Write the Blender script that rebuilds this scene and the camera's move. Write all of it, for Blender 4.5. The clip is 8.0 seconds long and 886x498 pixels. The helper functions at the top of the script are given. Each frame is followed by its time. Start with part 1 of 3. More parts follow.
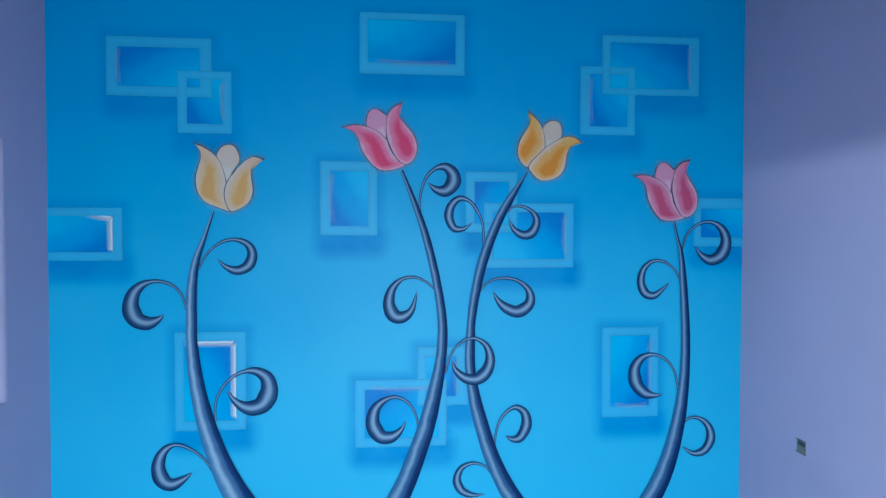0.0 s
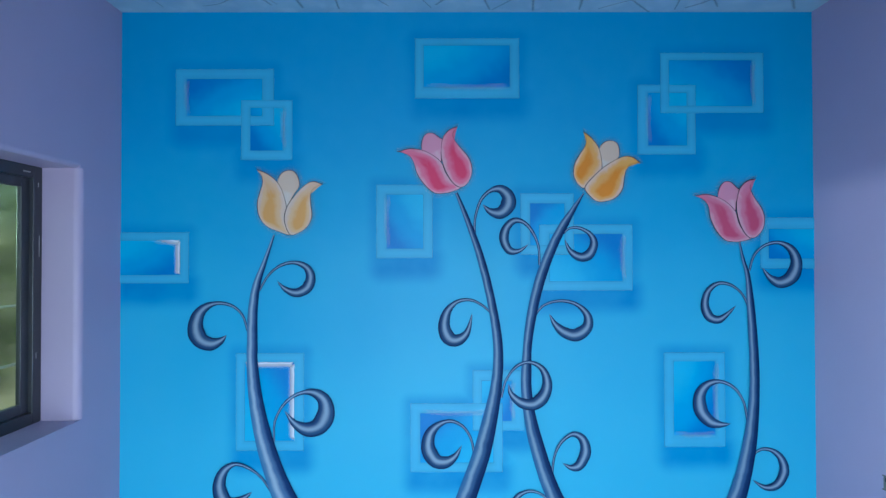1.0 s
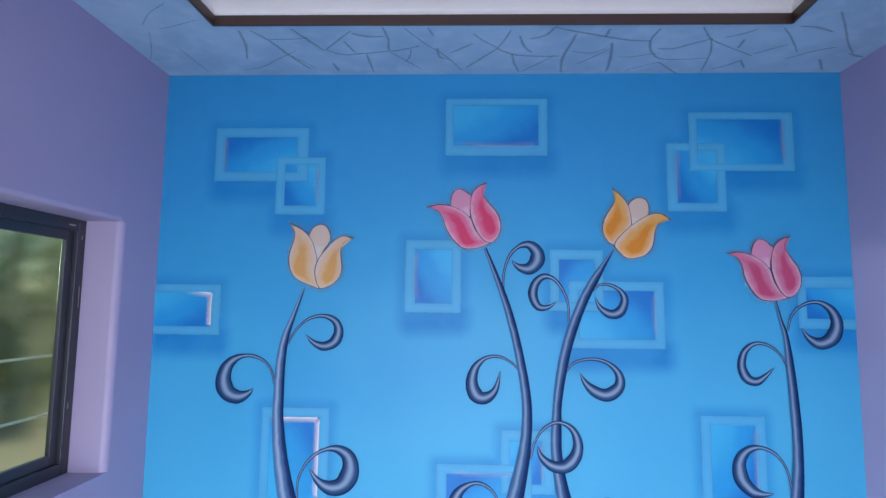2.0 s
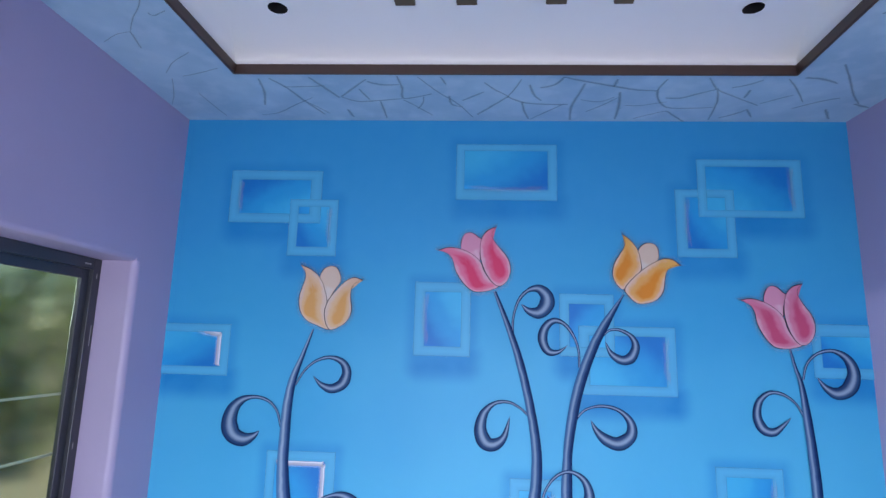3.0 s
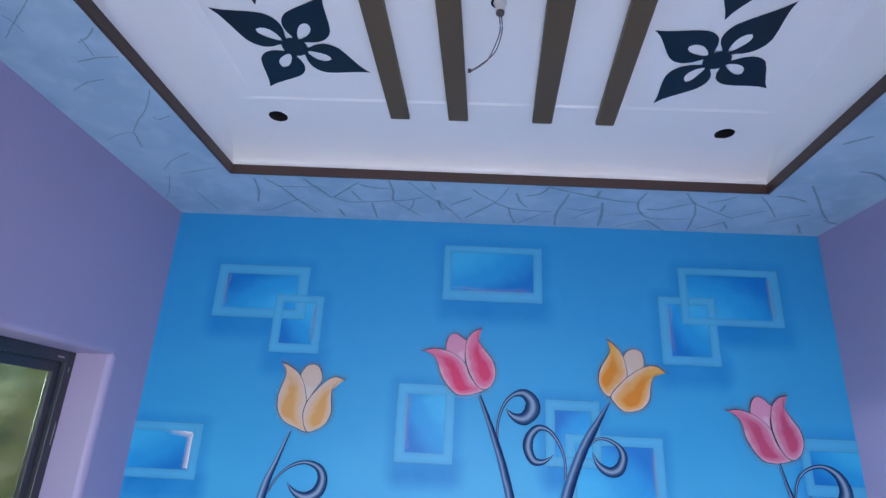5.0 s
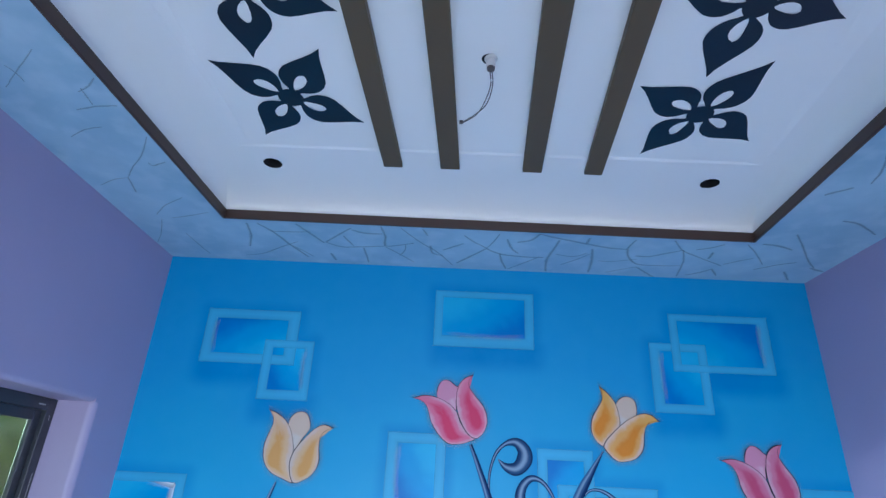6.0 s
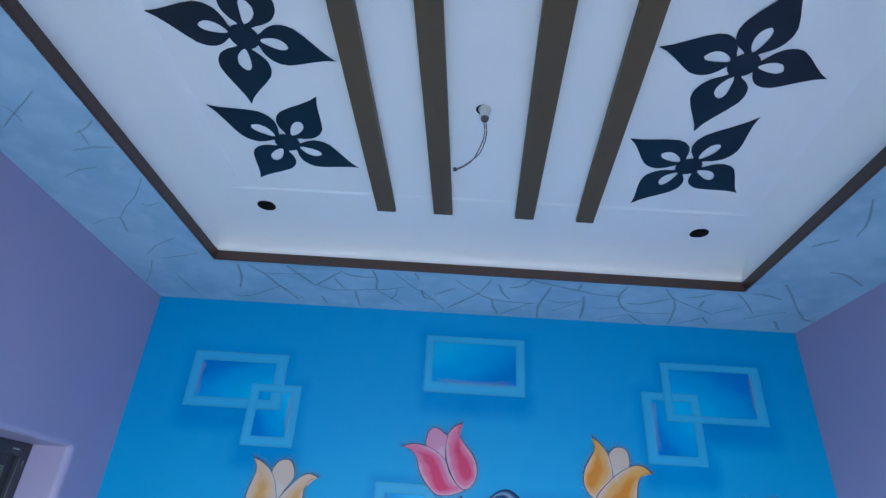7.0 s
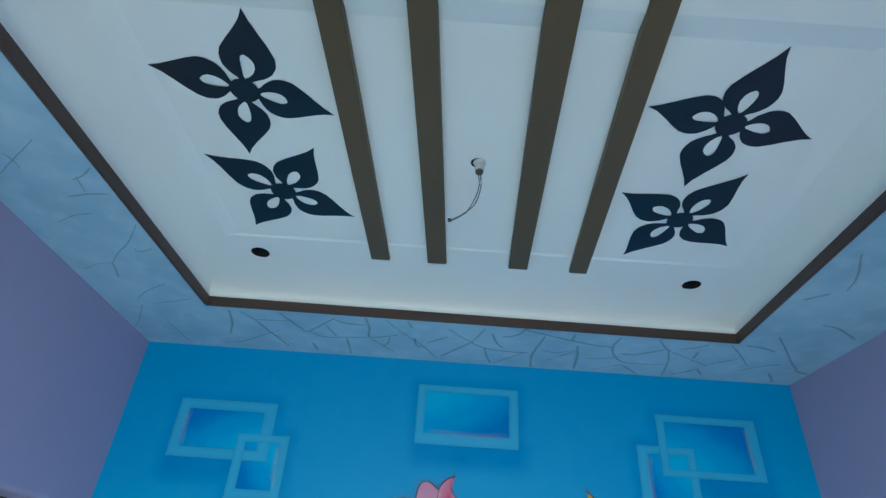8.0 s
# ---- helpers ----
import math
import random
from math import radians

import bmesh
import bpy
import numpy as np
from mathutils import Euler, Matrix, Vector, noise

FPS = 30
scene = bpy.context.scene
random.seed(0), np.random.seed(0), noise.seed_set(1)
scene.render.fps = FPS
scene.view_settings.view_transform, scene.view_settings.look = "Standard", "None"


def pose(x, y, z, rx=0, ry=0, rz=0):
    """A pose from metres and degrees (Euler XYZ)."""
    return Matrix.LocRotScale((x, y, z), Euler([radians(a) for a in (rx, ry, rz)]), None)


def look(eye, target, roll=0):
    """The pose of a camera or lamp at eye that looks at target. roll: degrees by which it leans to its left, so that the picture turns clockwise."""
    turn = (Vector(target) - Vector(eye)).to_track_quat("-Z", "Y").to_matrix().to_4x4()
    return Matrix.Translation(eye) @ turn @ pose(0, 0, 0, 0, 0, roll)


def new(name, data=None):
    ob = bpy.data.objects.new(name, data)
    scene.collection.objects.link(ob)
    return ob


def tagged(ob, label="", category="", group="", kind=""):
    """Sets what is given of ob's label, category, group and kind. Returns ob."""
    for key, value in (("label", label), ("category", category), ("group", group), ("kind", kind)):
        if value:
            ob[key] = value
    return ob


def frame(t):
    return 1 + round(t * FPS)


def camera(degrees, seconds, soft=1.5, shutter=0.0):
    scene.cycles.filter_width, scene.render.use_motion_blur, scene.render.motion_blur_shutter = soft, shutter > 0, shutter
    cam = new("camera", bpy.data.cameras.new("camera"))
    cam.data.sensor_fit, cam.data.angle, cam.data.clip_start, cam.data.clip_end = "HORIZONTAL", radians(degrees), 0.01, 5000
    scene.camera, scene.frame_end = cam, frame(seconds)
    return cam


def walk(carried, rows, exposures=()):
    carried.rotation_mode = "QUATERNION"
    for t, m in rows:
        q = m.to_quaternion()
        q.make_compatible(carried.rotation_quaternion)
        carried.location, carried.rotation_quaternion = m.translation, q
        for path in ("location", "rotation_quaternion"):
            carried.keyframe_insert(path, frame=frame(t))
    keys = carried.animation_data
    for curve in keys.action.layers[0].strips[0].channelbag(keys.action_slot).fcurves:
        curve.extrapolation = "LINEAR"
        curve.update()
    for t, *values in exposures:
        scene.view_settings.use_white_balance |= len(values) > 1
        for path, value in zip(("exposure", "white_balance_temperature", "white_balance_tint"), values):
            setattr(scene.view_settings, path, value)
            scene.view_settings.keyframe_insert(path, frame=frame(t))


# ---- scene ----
cam = camera(77.8, 8.0, soft=1.4)
PATH = [
    (0, (1.602, -2.662, 1.8), (1.766, -0.67, 1.756), 0.1),
    (0.5, (1.573, -2.656, 1.805), (1.651, -0.658, 1.771), 0.0),
    (1, (1.548, -2.652, 1.818), (1.553, -0.652, 1.842), -0.1),
    (1.5, (1.527, -2.655, 1.839), (1.482, -0.659, 1.958), 0.2),
    (3, (1.514, -2.672, 1.854), (1.403, -0.706, 2.202), 1.5),
    (3.5, (1.507, -2.682, 1.882), (1.407, -0.733, 2.32), 2.2),
    (4, (1.507, -2.687, 1.895), (1.417, -0.761, 2.425), 2.6),
    (4.5, (1.502, -2.693, 1.905), (1.423, -0.783, 2.494), 2.8),
    (6, (1.502, -2.714, 1.926), (1.464, -0.881, 2.725), 2.9),
    (6.5, (1.499, -2.721, 1.934), (1.461, -0.915, 2.792), 3.3),
    (7, (1.498, -2.719, 1.938), (1.484, -0.952, 2.875), 3.5),
    (7.5, (1.497, -2.72, 1.947), (1.481, -0.984, 2.941), 3.7),
    (8, (1.493, -2.733, 1.959), (1.495, -1.045, 3.031), 3.9),
]
LIGHTNESS = [
    (0.0, -0.10, 5600, -8), (0.9, -0.08, 5650, -8), (1.3, 0.02, 6300, 10), (3.0, 0.08, 6450, 16), (4.6, 0.11, 6450, 17),
    (6.0, 0.03, 5700, 3), (6.5, -0.01, 5650, 1), (7.3, -0.08, 5600, -4), (8.0, -0.13, 6200, -17),
]
walk(cam, [(t, look(eye, target, roll)) for t, eye, target, roll in PATH], LIGHTNESS)

# ---- world, sun, large lights ----
world = bpy.data.worlds.new("world")
scene.world = world
world.use_nodes = True
sky = world.node_tree.nodes.new("ShaderNodeTexSky")
sky.sky_type, sky.sun_disc = "NISHITA", False
sky.sun_elevation, sky.sun_rotation = radians(48), radians(60)
world.node_tree.nodes["Background"].inputs["Strength"].default_value = 0.15
world.node_tree.links.new(sky.outputs[0], world.node_tree.nodes["Background"].inputs["Color"])
sun = new("sun", bpy.data.lights.new("sun", "SUN"))
sun.data.energy, sun.data.angle, sun.data.color = 5.0, radians(0.5), (1.0, 0.95, 0.88)
sun.matrix_world = look((6, 4, 8), (0, 0, 0))


def area_lamp(name, eye, target, wide, high, watts, colour):
    """An area lamp added to stand in for daylight."""
    lamp = new(name, bpy.data.lights.new(name, "AREA"))
    lamp.data.shape, lamp.data.size, lamp.data.size_y = "RECTANGLE", wide, high
    lamp.data.energy, lamp.data.color = watts, colour
    lamp.data.spread = radians(120)
    lamp.matrix_world = look(eye, target)
    return lamp


# main fill lamp, added at an assumed opening behind the camera
area_lamp("rear_fill_lamp", (1.60, -5.1, 1.10), (1.50, -3.35, 0.18), 1.9, 1.9, 114, (0.84, 0.91, 1.0))
# weak fill lamp, added where no side opening is seen
area_lamp("side_fill_lamp", (0.02, -2.75, 1.55), (1.5, -1.9, 0.0), 1.3, 1.05, 5, (1.0, 0.92, 0.90))
# thin strip lamp added outdoors, standing in for low sky through the window
area_lamp("sky_strip_lamp", (-2.2, -0.38, 2.085), (0.0, -0.85, 2.08), 1.3, 0.06, 62, (0.80, 0.91, 1.0))
# small lamp added inside the window opening, tilted up to brighten its head
area_lamp("window_fill_lamp", (-0.10, -1.56, 1.62), (0.85, -1.35, 2.90), 0.36, 0.8, 1.0, (0.90, 0.94, 1.0))


# ---- materials ----
def material(name):
    m = bpy.data.materials.new(name)
    m.use_nodes = True
    return m, m.node_tree.nodes, m.node_tree.links, m.node_tree.nodes["Principled BSDF"]


def ramp(nodes, stops, smooth=False):
    r = nodes.new("ShaderNodeValToRGB")
    if smooth:
        r.color_ramp.interpolation = "EASE"
    el = r.color_ramp.elements
    el[0].position, el[0].color = stops[0][0], (*stops[0][1], 1)
    el[1].position, el[1].color = stops[-1][0], (*stops[-1][1], 1)
    for p, c in stops[1:-1]:
        e = el.new(p)
        e.color = (*c, 1)
    return r


def noise_node(nodes, links, scale, detail=4.0, vector=None):
    n = nodes.new("ShaderNodeTexNoise")
    n.inputs["Scale"].default_value, n.inputs["Detail"].default_value = scale, detail
    if vector is None:
        vector = nodes.new("ShaderNodeNewGeometry").outputs["Position"]
    links.new(vector, n.inputs["Vector"])
    return n.outputs["Fac"]


def mixed(nodes, links, fac, a, b, blend="MIX"):
    x = nodes.new("ShaderNodeMix")
    x.data_type, x.blend_type = "RGBA", blend
    for socket, value in ((x.inputs[0], fac), (x.inputs[6], a), (x.inputs[7], b)):
        if isinstance(value, (int, float)):
            socket.default_value = value
        elif isinstance(value, tuple):
            socket.default_value = (*value, 1)
        else:
            links.new(value, socket)
    return x.outputs[2]


def math_node(nodes, links, op, a, b=0.0):
    n = nodes.new("ShaderNodeMath")
    n.operation = op
    for socket, value in ((n.inputs[0], a), (n.inputs[1], b)):
        if isinstance(value, (int, float)):
            socket.default_value = value
        else:
            links.new(value, socket)
    return n.outputs[0]


def bumped(nodes, links, bsdf, height, strength, distance=0.002):
    b = nodes.new("ShaderNodeBump")
    b.inputs["Strength"].default_value, b.inputs["Distance"].default_value = strength, distance
    links.new(height, b.inputs["Height"])
    links.new(b.outputs[0], bsdf.inputs["Normal"])


def paint(name, colour, vary=0.12, rough=0.55, grain=60.0, bump=0.15):
    """Wall or metal paint: brush grain, cloudy wear and a slight relief."""
    m, nodes, links, bsdf = material(name)
    cloud = noise_node(nodes, links, 1.7, 5)
    fine = noise_node(nodes, links, grain, 3)
    dark = tuple(c * (1 - vary) for c in colour)
    light = tuple(min(1, c * (1 + vary)) for c in colour)
    c1 = mixed(nodes, links, cloud, dark, light)
    c2 = mixed(nodes, links, math_node(nodes, links, "MULTIPLY", fine, 0.25), c1, dark)
    links.new(c2, bsdf.inputs["Base Color"])
    bsdf.inputs["Roughness"].default_value = rough
    bumped(nodes, links, bsdf, fine, bump)
    return m


LILAC = paint("lilac_wall_paint", (0.415, 0.36, 0.54), 0.09, 0.48)
WHITE = paint("white_ceiling_paint", (0.86, 0.86, 0.86), 0.03, 0.6)
BROWN = paint("brown_trim_paint", (0.062, 0.034, 0.026), 0.2, 0.45)
BEAM = paint("brown_beam_paint", (0.120, 0.079, 0.038), 0.25, 0.5, 40)
BLACK = paint("navy_black_paint", (0.004, 0.010, 0.022), 0.3, 0.4)
HOLE = paint("dark_void", (0.006, 0.006, 0.008), 0.3, 0.9)
FRAME = paint("dark_window_frame", (0.036, 0.040, 0.052), 0.35, 0.35)
METAL = paint("grille_metal", (0.45, 0.45, 0.43), 0.2, 0.4)
PLASTIC = paint("white_plastic", (0.60, 0.60, 0.60), 0.06, 0.35)
WIRE = paint("grey_cable_sheath", (0.10, 0.085, 0.085), 0.2, 0.5)
FLOOR = paint("floor_tile", (0.62, 0.59, 0.55), 0.08, 0.25)
GROUND = paint("dry_ground", (0.22, 0.20, 0.14), 0.3, 0.9, 8)
BARK = paint("bark", (0.10, 0.07, 0.045), 0.4, 0.9, 20)
BOX_GREY = paint("rusty_box_metal", (0.19, 0.19, 0.18), 0.4, 0.6, 200)

W, H = 3.35, 3.0

# Painted picture frames: name, outer x0 z0 x1 z1, opening x0 z0 x1 z1, darker corner, lit edges
FRAMES = [
    ("ul_a", (0.263, 2.447, 0.739, 2.723), (0.317, 2.496, 0.680, 2.673), (-1, 1), "l"),
    ("ul_b", (0.579, 2.280, 0.828, 2.571), (0.625, 2.327, 0.782, 2.533), (-1, -1), "r"),
    ("top", (1.420, 2.578, 1.926, 2.872), (1.462, 2.634, 1.879, 2.836), (1, -1), "b"),
    ("ur_a", (2.608, 2.505, 3.110, 2.800), (2.651, 2.541, 3.053, 2.762), (1, 1), "r"),
    ("ur_b", (2.497, 2.305, 2.780, 2.644), (2.549, 2.349, 2.736, 2.604), (-1, -1), "l"),
    ("ml", (0.0, 1.686, 0.331, 1.933), (0.0, 1.728, 0.286, 1.892), (1, -1), "RH"),
    ("mid", (1.232, 1.806, 1.505, 2.161), (1.283, 1.852, 1.459, 2.113), (-1, -1), "l"),
    ("mr_a", (1.929, 1.821, 2.187, 2.118), (1.976, 1.866, 2.142, 2.069), (-1, 1), ""),
    ("mr_b", (2.018, 1.648, 2.470, 1.967), (2.069, 1.693, 2.421, 1.921), (1, 1), "r"),
    ("fr", (3.087, 1.752, W, 2.000), (3.129, 1.801, W, 1.943), (-1, -1), ""),
    ("ll", (0.558, 0.882, 0.886, 1.351), (0.601, 0.930, 0.837, 1.305), (1, 1), "RT"),
    ("lc_a", (1.396, 0.778, 1.840, 1.108), (1.444, 0.824, 1.795, 1.060), (-1, 1), "t"),
    ("lc_b", (1.696, 0.976, 1.946, 1.267), (1.740, 1.022, 1.884, 1.214), (1, -1), "r"),
    ("lr", (2.617, 0.896, 2.912, 1.350), (2.664, 0.954, 2.864, 1.307), (1, -1), "rb"),
]


def mural_material():
    """Sky-blue airbrushed wall paint; a soft deeper blue is sprayed below and beside each painted frame."""
    m, nodes, links, bsdf = material("mural_blue_paint")
    place = nodes.new("ShaderNodeNewGeometry").outputs["Position"]

    def soft_box(x0, z0, x1, z1, reach):
        v = place
        for op, value in (("SUBTRACT", ((x0 + x1) / 2, 0, (z0 + z1) / 2)), ("ABSOLUTE", None),
                          ("SUBTRACT", ((x1 - x0) / 2, 1, (z1 - z0) / 2)), ("MAXIMUM", (0, 0, 0)), ("LENGTH", None)):
            n = nodes.new("ShaderNodeVectorMath")
            n.operation = op
            links.new(v, n.inputs[0])
            if value is not None:
                n.inputs[1].default_value = value
            v = n.outputs["Value"] if op == "LENGTH" else n.outputs["Vector"]
        r = nodes.new("ShaderNodeMapRange")
        r.interpolation_type = "SMOOTHSTEP"
        links.new(v, r.inputs["Value"])
        r.inputs["From Min"].default_value, r.inputs["From Max"].default_value = 0.0, reach
        r.inputs["To Min"].default_value, r.inputs["To Max"].default_value = 1.0, 0.0
        return r.outputs["Result"]

    cloud = noise_node(nodes, links, 0.9, 2)
    spray = noise_node(nodes, links, 5.0, 4)
    # violet-blue at the top running to a paler sky blue low down, in drifts
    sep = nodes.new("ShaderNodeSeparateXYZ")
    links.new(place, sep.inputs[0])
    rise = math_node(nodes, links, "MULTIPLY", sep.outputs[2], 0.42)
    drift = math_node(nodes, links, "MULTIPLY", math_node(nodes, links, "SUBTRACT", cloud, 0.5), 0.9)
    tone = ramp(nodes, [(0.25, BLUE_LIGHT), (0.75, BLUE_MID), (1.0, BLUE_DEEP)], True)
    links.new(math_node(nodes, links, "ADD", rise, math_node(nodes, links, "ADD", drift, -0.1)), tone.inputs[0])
    mist = math_node(nodes, links, "MULTIPLY", noise_node(nodes, links, 11.0, 6), 0.22)
    base = mixed(nodes, links, mist, tone.outputs[0], BLUE_MIST)
    shade = 0.0
    for _, (x0, z0, x1, z1), _, _, _ in FRAMES:
        low = soft_box(x0 + 0.03, z0 - 0.05, x1 - 0.01, z0, 0.10)
        rim = math_node(nodes, links, "MULTIPLY", soft_box(x0, z0, x1, z1, 0.065), 0.62)
        both = math_node(nodes, links, "MAXIMUM", low, rim)
        shade = both if shade == 0.0 else math_node(nodes, links, "MAXIMUM", shade, both)
    shade = math_node(nodes, links, "MULTIPLY", shade, math_node(nodes, links, "ADD", spray, 0.35))
    colour = mixed(nodes, links, shade, base, BLUE_SHADE)
    links.new(colour, bsdf.inputs["Base Color"])
    bsdf.inputs["Roughness"].default_value = 0.5
    bsdf.inputs["Specular IOR Level"].default_value = 0.3
    bumped(nodes, links, bsdf, noise_node(nodes, links, 70, 3), 0.12)
    return m


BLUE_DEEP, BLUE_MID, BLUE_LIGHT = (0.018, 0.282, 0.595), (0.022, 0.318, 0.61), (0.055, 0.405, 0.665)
BLUE_MIST, BLUE_SHADE = (0.090, 0.39, 0.66), (0.003, 0.215, 0.53)
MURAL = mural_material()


def uv_paint(name, stops, rough=0.45, mottled=0.15, axis=0, gloss=0.3):
    """Brushed paint whose tone runs along the piece's own u (0) or v (1)."""
    m, nodes, links, bsdf = material(name)
    uv = nodes.new("ShaderNodeUVMap")
    sep = nodes.new("ShaderNodeSeparateXYZ")
    links.new(uv.outputs[0], sep.inputs[0])
    n = noise_node(nodes, links, 14, 4)
    shift = math_node(nodes, links, "MULTIPLY", math_node(nodes, links, "SUBTRACT", n, 0.5), mottled * 2)
    r = ramp(nodes, stops, True)
    links.new(math_node(nodes, links, "ADD", sep.outputs[axis], shift), r.inputs[0])
    links.new(r.outputs[0], bsdf.inputs["Base Color"])
    bsdf.inputs["Roughness"].default_value = rough
    bsdf.inputs["Specular IOR Level"].default_value = gloss
    return m


def sprayed(name, colour, strength, cover=None):
    """A thin airbrushed veil whose cover changes with u."""
    m, nodes, links, bsdf = material(name)
    uv = nodes.new("ShaderNodeUVMap")
    sep = nodes.new("ShaderNodeSeparateXYZ")
    links.new(uv.outputs[0], sep.inputs[0])
    cover = cover or [(0.0, strength), (1.0, 0.0)]
    r = ramp(nodes, [(at, (c,) * 3) for at, c in cover], True)
    wobble = math_node(nodes, links, "MULTIPLY", math_node(nodes, links, "SUBTRACT", noise_node(nodes, links, 22, 3), 0.5), 0.12)
    links.new(math_node(nodes, links, "ADD", sep.outputs[0], wobble), r.inputs[0])
    bsdf.inputs["Base Color"].default_value = (*colour, 1)
    bsdf.inputs["Roughness"].default_value = 0.5
    links.new(r.outputs[0], bsdf.inputs["Alpha"])
    return m


BORDER = sprayed("pale_blue_frame_paint", (0.085, 0.50, 0.82), 0.7, [(0.0, 0.35), (0.07, 0.66), (0.5, 0.70), (0.93, 0.66), (1.0, 0.45)])
PANEL = uv_paint("frame_opening_paint", [(0.0, (0.034, 0.40, 0.70)), (0.45, (0.012, 0.30, 0.64)), (1.0, (0.003, 0.175, 0.53))])
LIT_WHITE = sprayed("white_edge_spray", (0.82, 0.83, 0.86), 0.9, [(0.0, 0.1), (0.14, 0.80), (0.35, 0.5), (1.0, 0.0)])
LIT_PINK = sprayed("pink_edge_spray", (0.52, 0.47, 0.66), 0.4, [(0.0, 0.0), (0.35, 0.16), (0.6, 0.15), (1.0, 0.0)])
STEM = uv_paint("stem_paint", [(0.0, (0.026, 0.11, 0.27)), (0.13, (0.045, 0.125, 0.27)), (0.36, (0.19, 0.29, 0.42)), (0.56, (0.036, 0.095, 0.22)), (0.80, (0.005, 0.026, 0.105)), (1.0, (0.002, 0.014, 0.075))], 0.6, 0.11, gloss=0.1)
STEM_PALE = uv_paint("pale_stem_paint", [(0.0, (0.040, 0.15, 0.33)), (0.13, (0.075, 0.18, 0.34)), (0.36, (0.27, 0.38, 0.52)), (0.58, (0.065, 0.14, 0.29)), (0.82, (0.007, 0.034, 0.125)), (1.0, (0.003, 0.018, 0.085))], 0.6, 0.11, gloss=0.1)
CURL = uv_paint("curl_paint", [(0.0, (0.003, 0.016, 0.075)), (0.20, (0.016, 0.055, 0.15)), (0.52, (0.23, 0.33, 0.47)), (0.78, (0.024, 0.075, 0.18)), (1.0, (0.003, 0.016, 0.075))], 0.6, 0.07, gloss=0.1)
HALO = sprayed("pale_halo_spray", (0.46, 0.44, 0.50), 0.17)
OUTLINE = paint("black_outline_paint", (0.012, 0.012, 0.03), 0.2, 0.4)


def petal_paint(name, rim, mid, deep, tip):
    """Airbrushed petal: pale rim, deeper heart, tinted tip, with streaks."""
    m, nodes, links, bsdf = material(name)
    uv = nodes.new("ShaderNodeUVMap")
    sep = nodes.new("ShaderNodeSeparateXYZ")
    links.new(uv.outputs[0], sep.inputs[0])
    streak = noise_node(nodes, links, 26, 4)
    shift = math_node(nodes, links, "MULTIPLY", math_node(nodes, links, "SUBTRACT", streak, 0.5), 0.45)
    r = ramp(nodes, [(0.0, rim), (0.05, rim), (0.42, mid), (0.82, deep)], True)
    links.new(math_node(nodes, links, "ADD", sep.outputs[0], shift), r.inputs[0])
    top = ramp(nodes, [(0.60, (0, 0, 0)), (0.95, (0.85,) * 3)], True)
    links.new(math_node(nodes, links, "ADD", sep.outputs[1], shift), top.inputs[0])
    links.new(mixed(nodes, links, top.outputs[0], r.outputs[0], tip), bsdf.inputs["Base Color"])
    bsdf.inputs["Roughness"].default_value = 0.5
    bsdf.inputs["Specular IOR Level"].default_value = 0.25
    return m


PINK = petal_paint("pink_petal_paint", (0.60, 0.34, 0.45), (0.63, 0.15, 0.27), (0.60, 0.042, 0.13), (0.60, 0.17, 0.29))
PINK_PALE = petal_paint("pale_pink_petal_paint", (0.58, 0.27, 0.40), (0.60, 0.33, 0.46), (0.61, 0.38, 0.50), (0.57, 0.25, 0.39))
ROSE = petal_paint("rose_petal_paint", (0.57, 0.34, 0.45), (0.54, 0.17, 0.28), (0.47, 0.066, 0.155), (0.53, 0.17, 0.29))
GOLD = petal_paint("orange_petal_paint", (0.62, 0.47, 0.40), (0.66, 0.35, 0.11), (0.63, 0.225, 0.022), (0.65, 0.36, 0.09))
GOLD_PALE = petal_paint("cream_petal_paint", (0.58, 0.46, 0.38), (0.57, 0.52, 0.49), (0.57, 0.53, 0.51), (0.57, 0.45, 0.37))
CREAM = petal_paint("pale_yellow_petal_paint", (0.58, 0.48, 0.44), (0.62, 0.42, 0.25), (0.60, 0.32, 0.105), (0.60, 0.42, 0.31))


def soffit_material():
    """Pale blue-grey stone-effect paint: cloudy patches and faint veins."""
    m, nodes, links, bsdf = material("stone_effect_paint")
    patch = noise_node(nodes, links, 3.2, 5)
    fine = noise_node(nodes, links, 17, 5)
    contrast = ramp(nodes, [(0.30, (0, 0, 0)), (0.70, (1, 1, 1))], True)
    links.new(patch, contrast.inputs[0])
    stone = mixed(nodes, links, contrast.outputs[0], (0.30, 0.48, 0.63), (0.42, 0.61, 0.745))
    scrape = ramp(nodes, [(0.46, (0, 0, 0)), (0.66, (0.35,) * 3)], True)
    links.new(noise_node(nodes, links, 9.0, 7), scrape.inputs[0])
    stone = mixed(nodes, links, scrape.outputs[0], stone, (0.60, 0.74, 0.84))
    stone = mixed(nodes, links, math_node(nodes, links, "MULTIPLY", fine, 0.45), stone, (0.30, 0.46, 0.61))
    links.new(stone, bsdf.inputs["Base Color"])
    bsdf.inputs["Roughness"].default_value = 0.55
    bumped(nodes, links, bsdf, noise_node(nodes, links, 50, 3), 0.15)
    return m


STONE = soffit_material()
CRACK = sprayed("grey_crack_brush_paint", (0.115, 0.205, 0.33), 0.5, [(0.0, 0.0), (0.30, 0.22), (0.5, 0.42), (0.70, 0.22), (1.0, 0.0)])


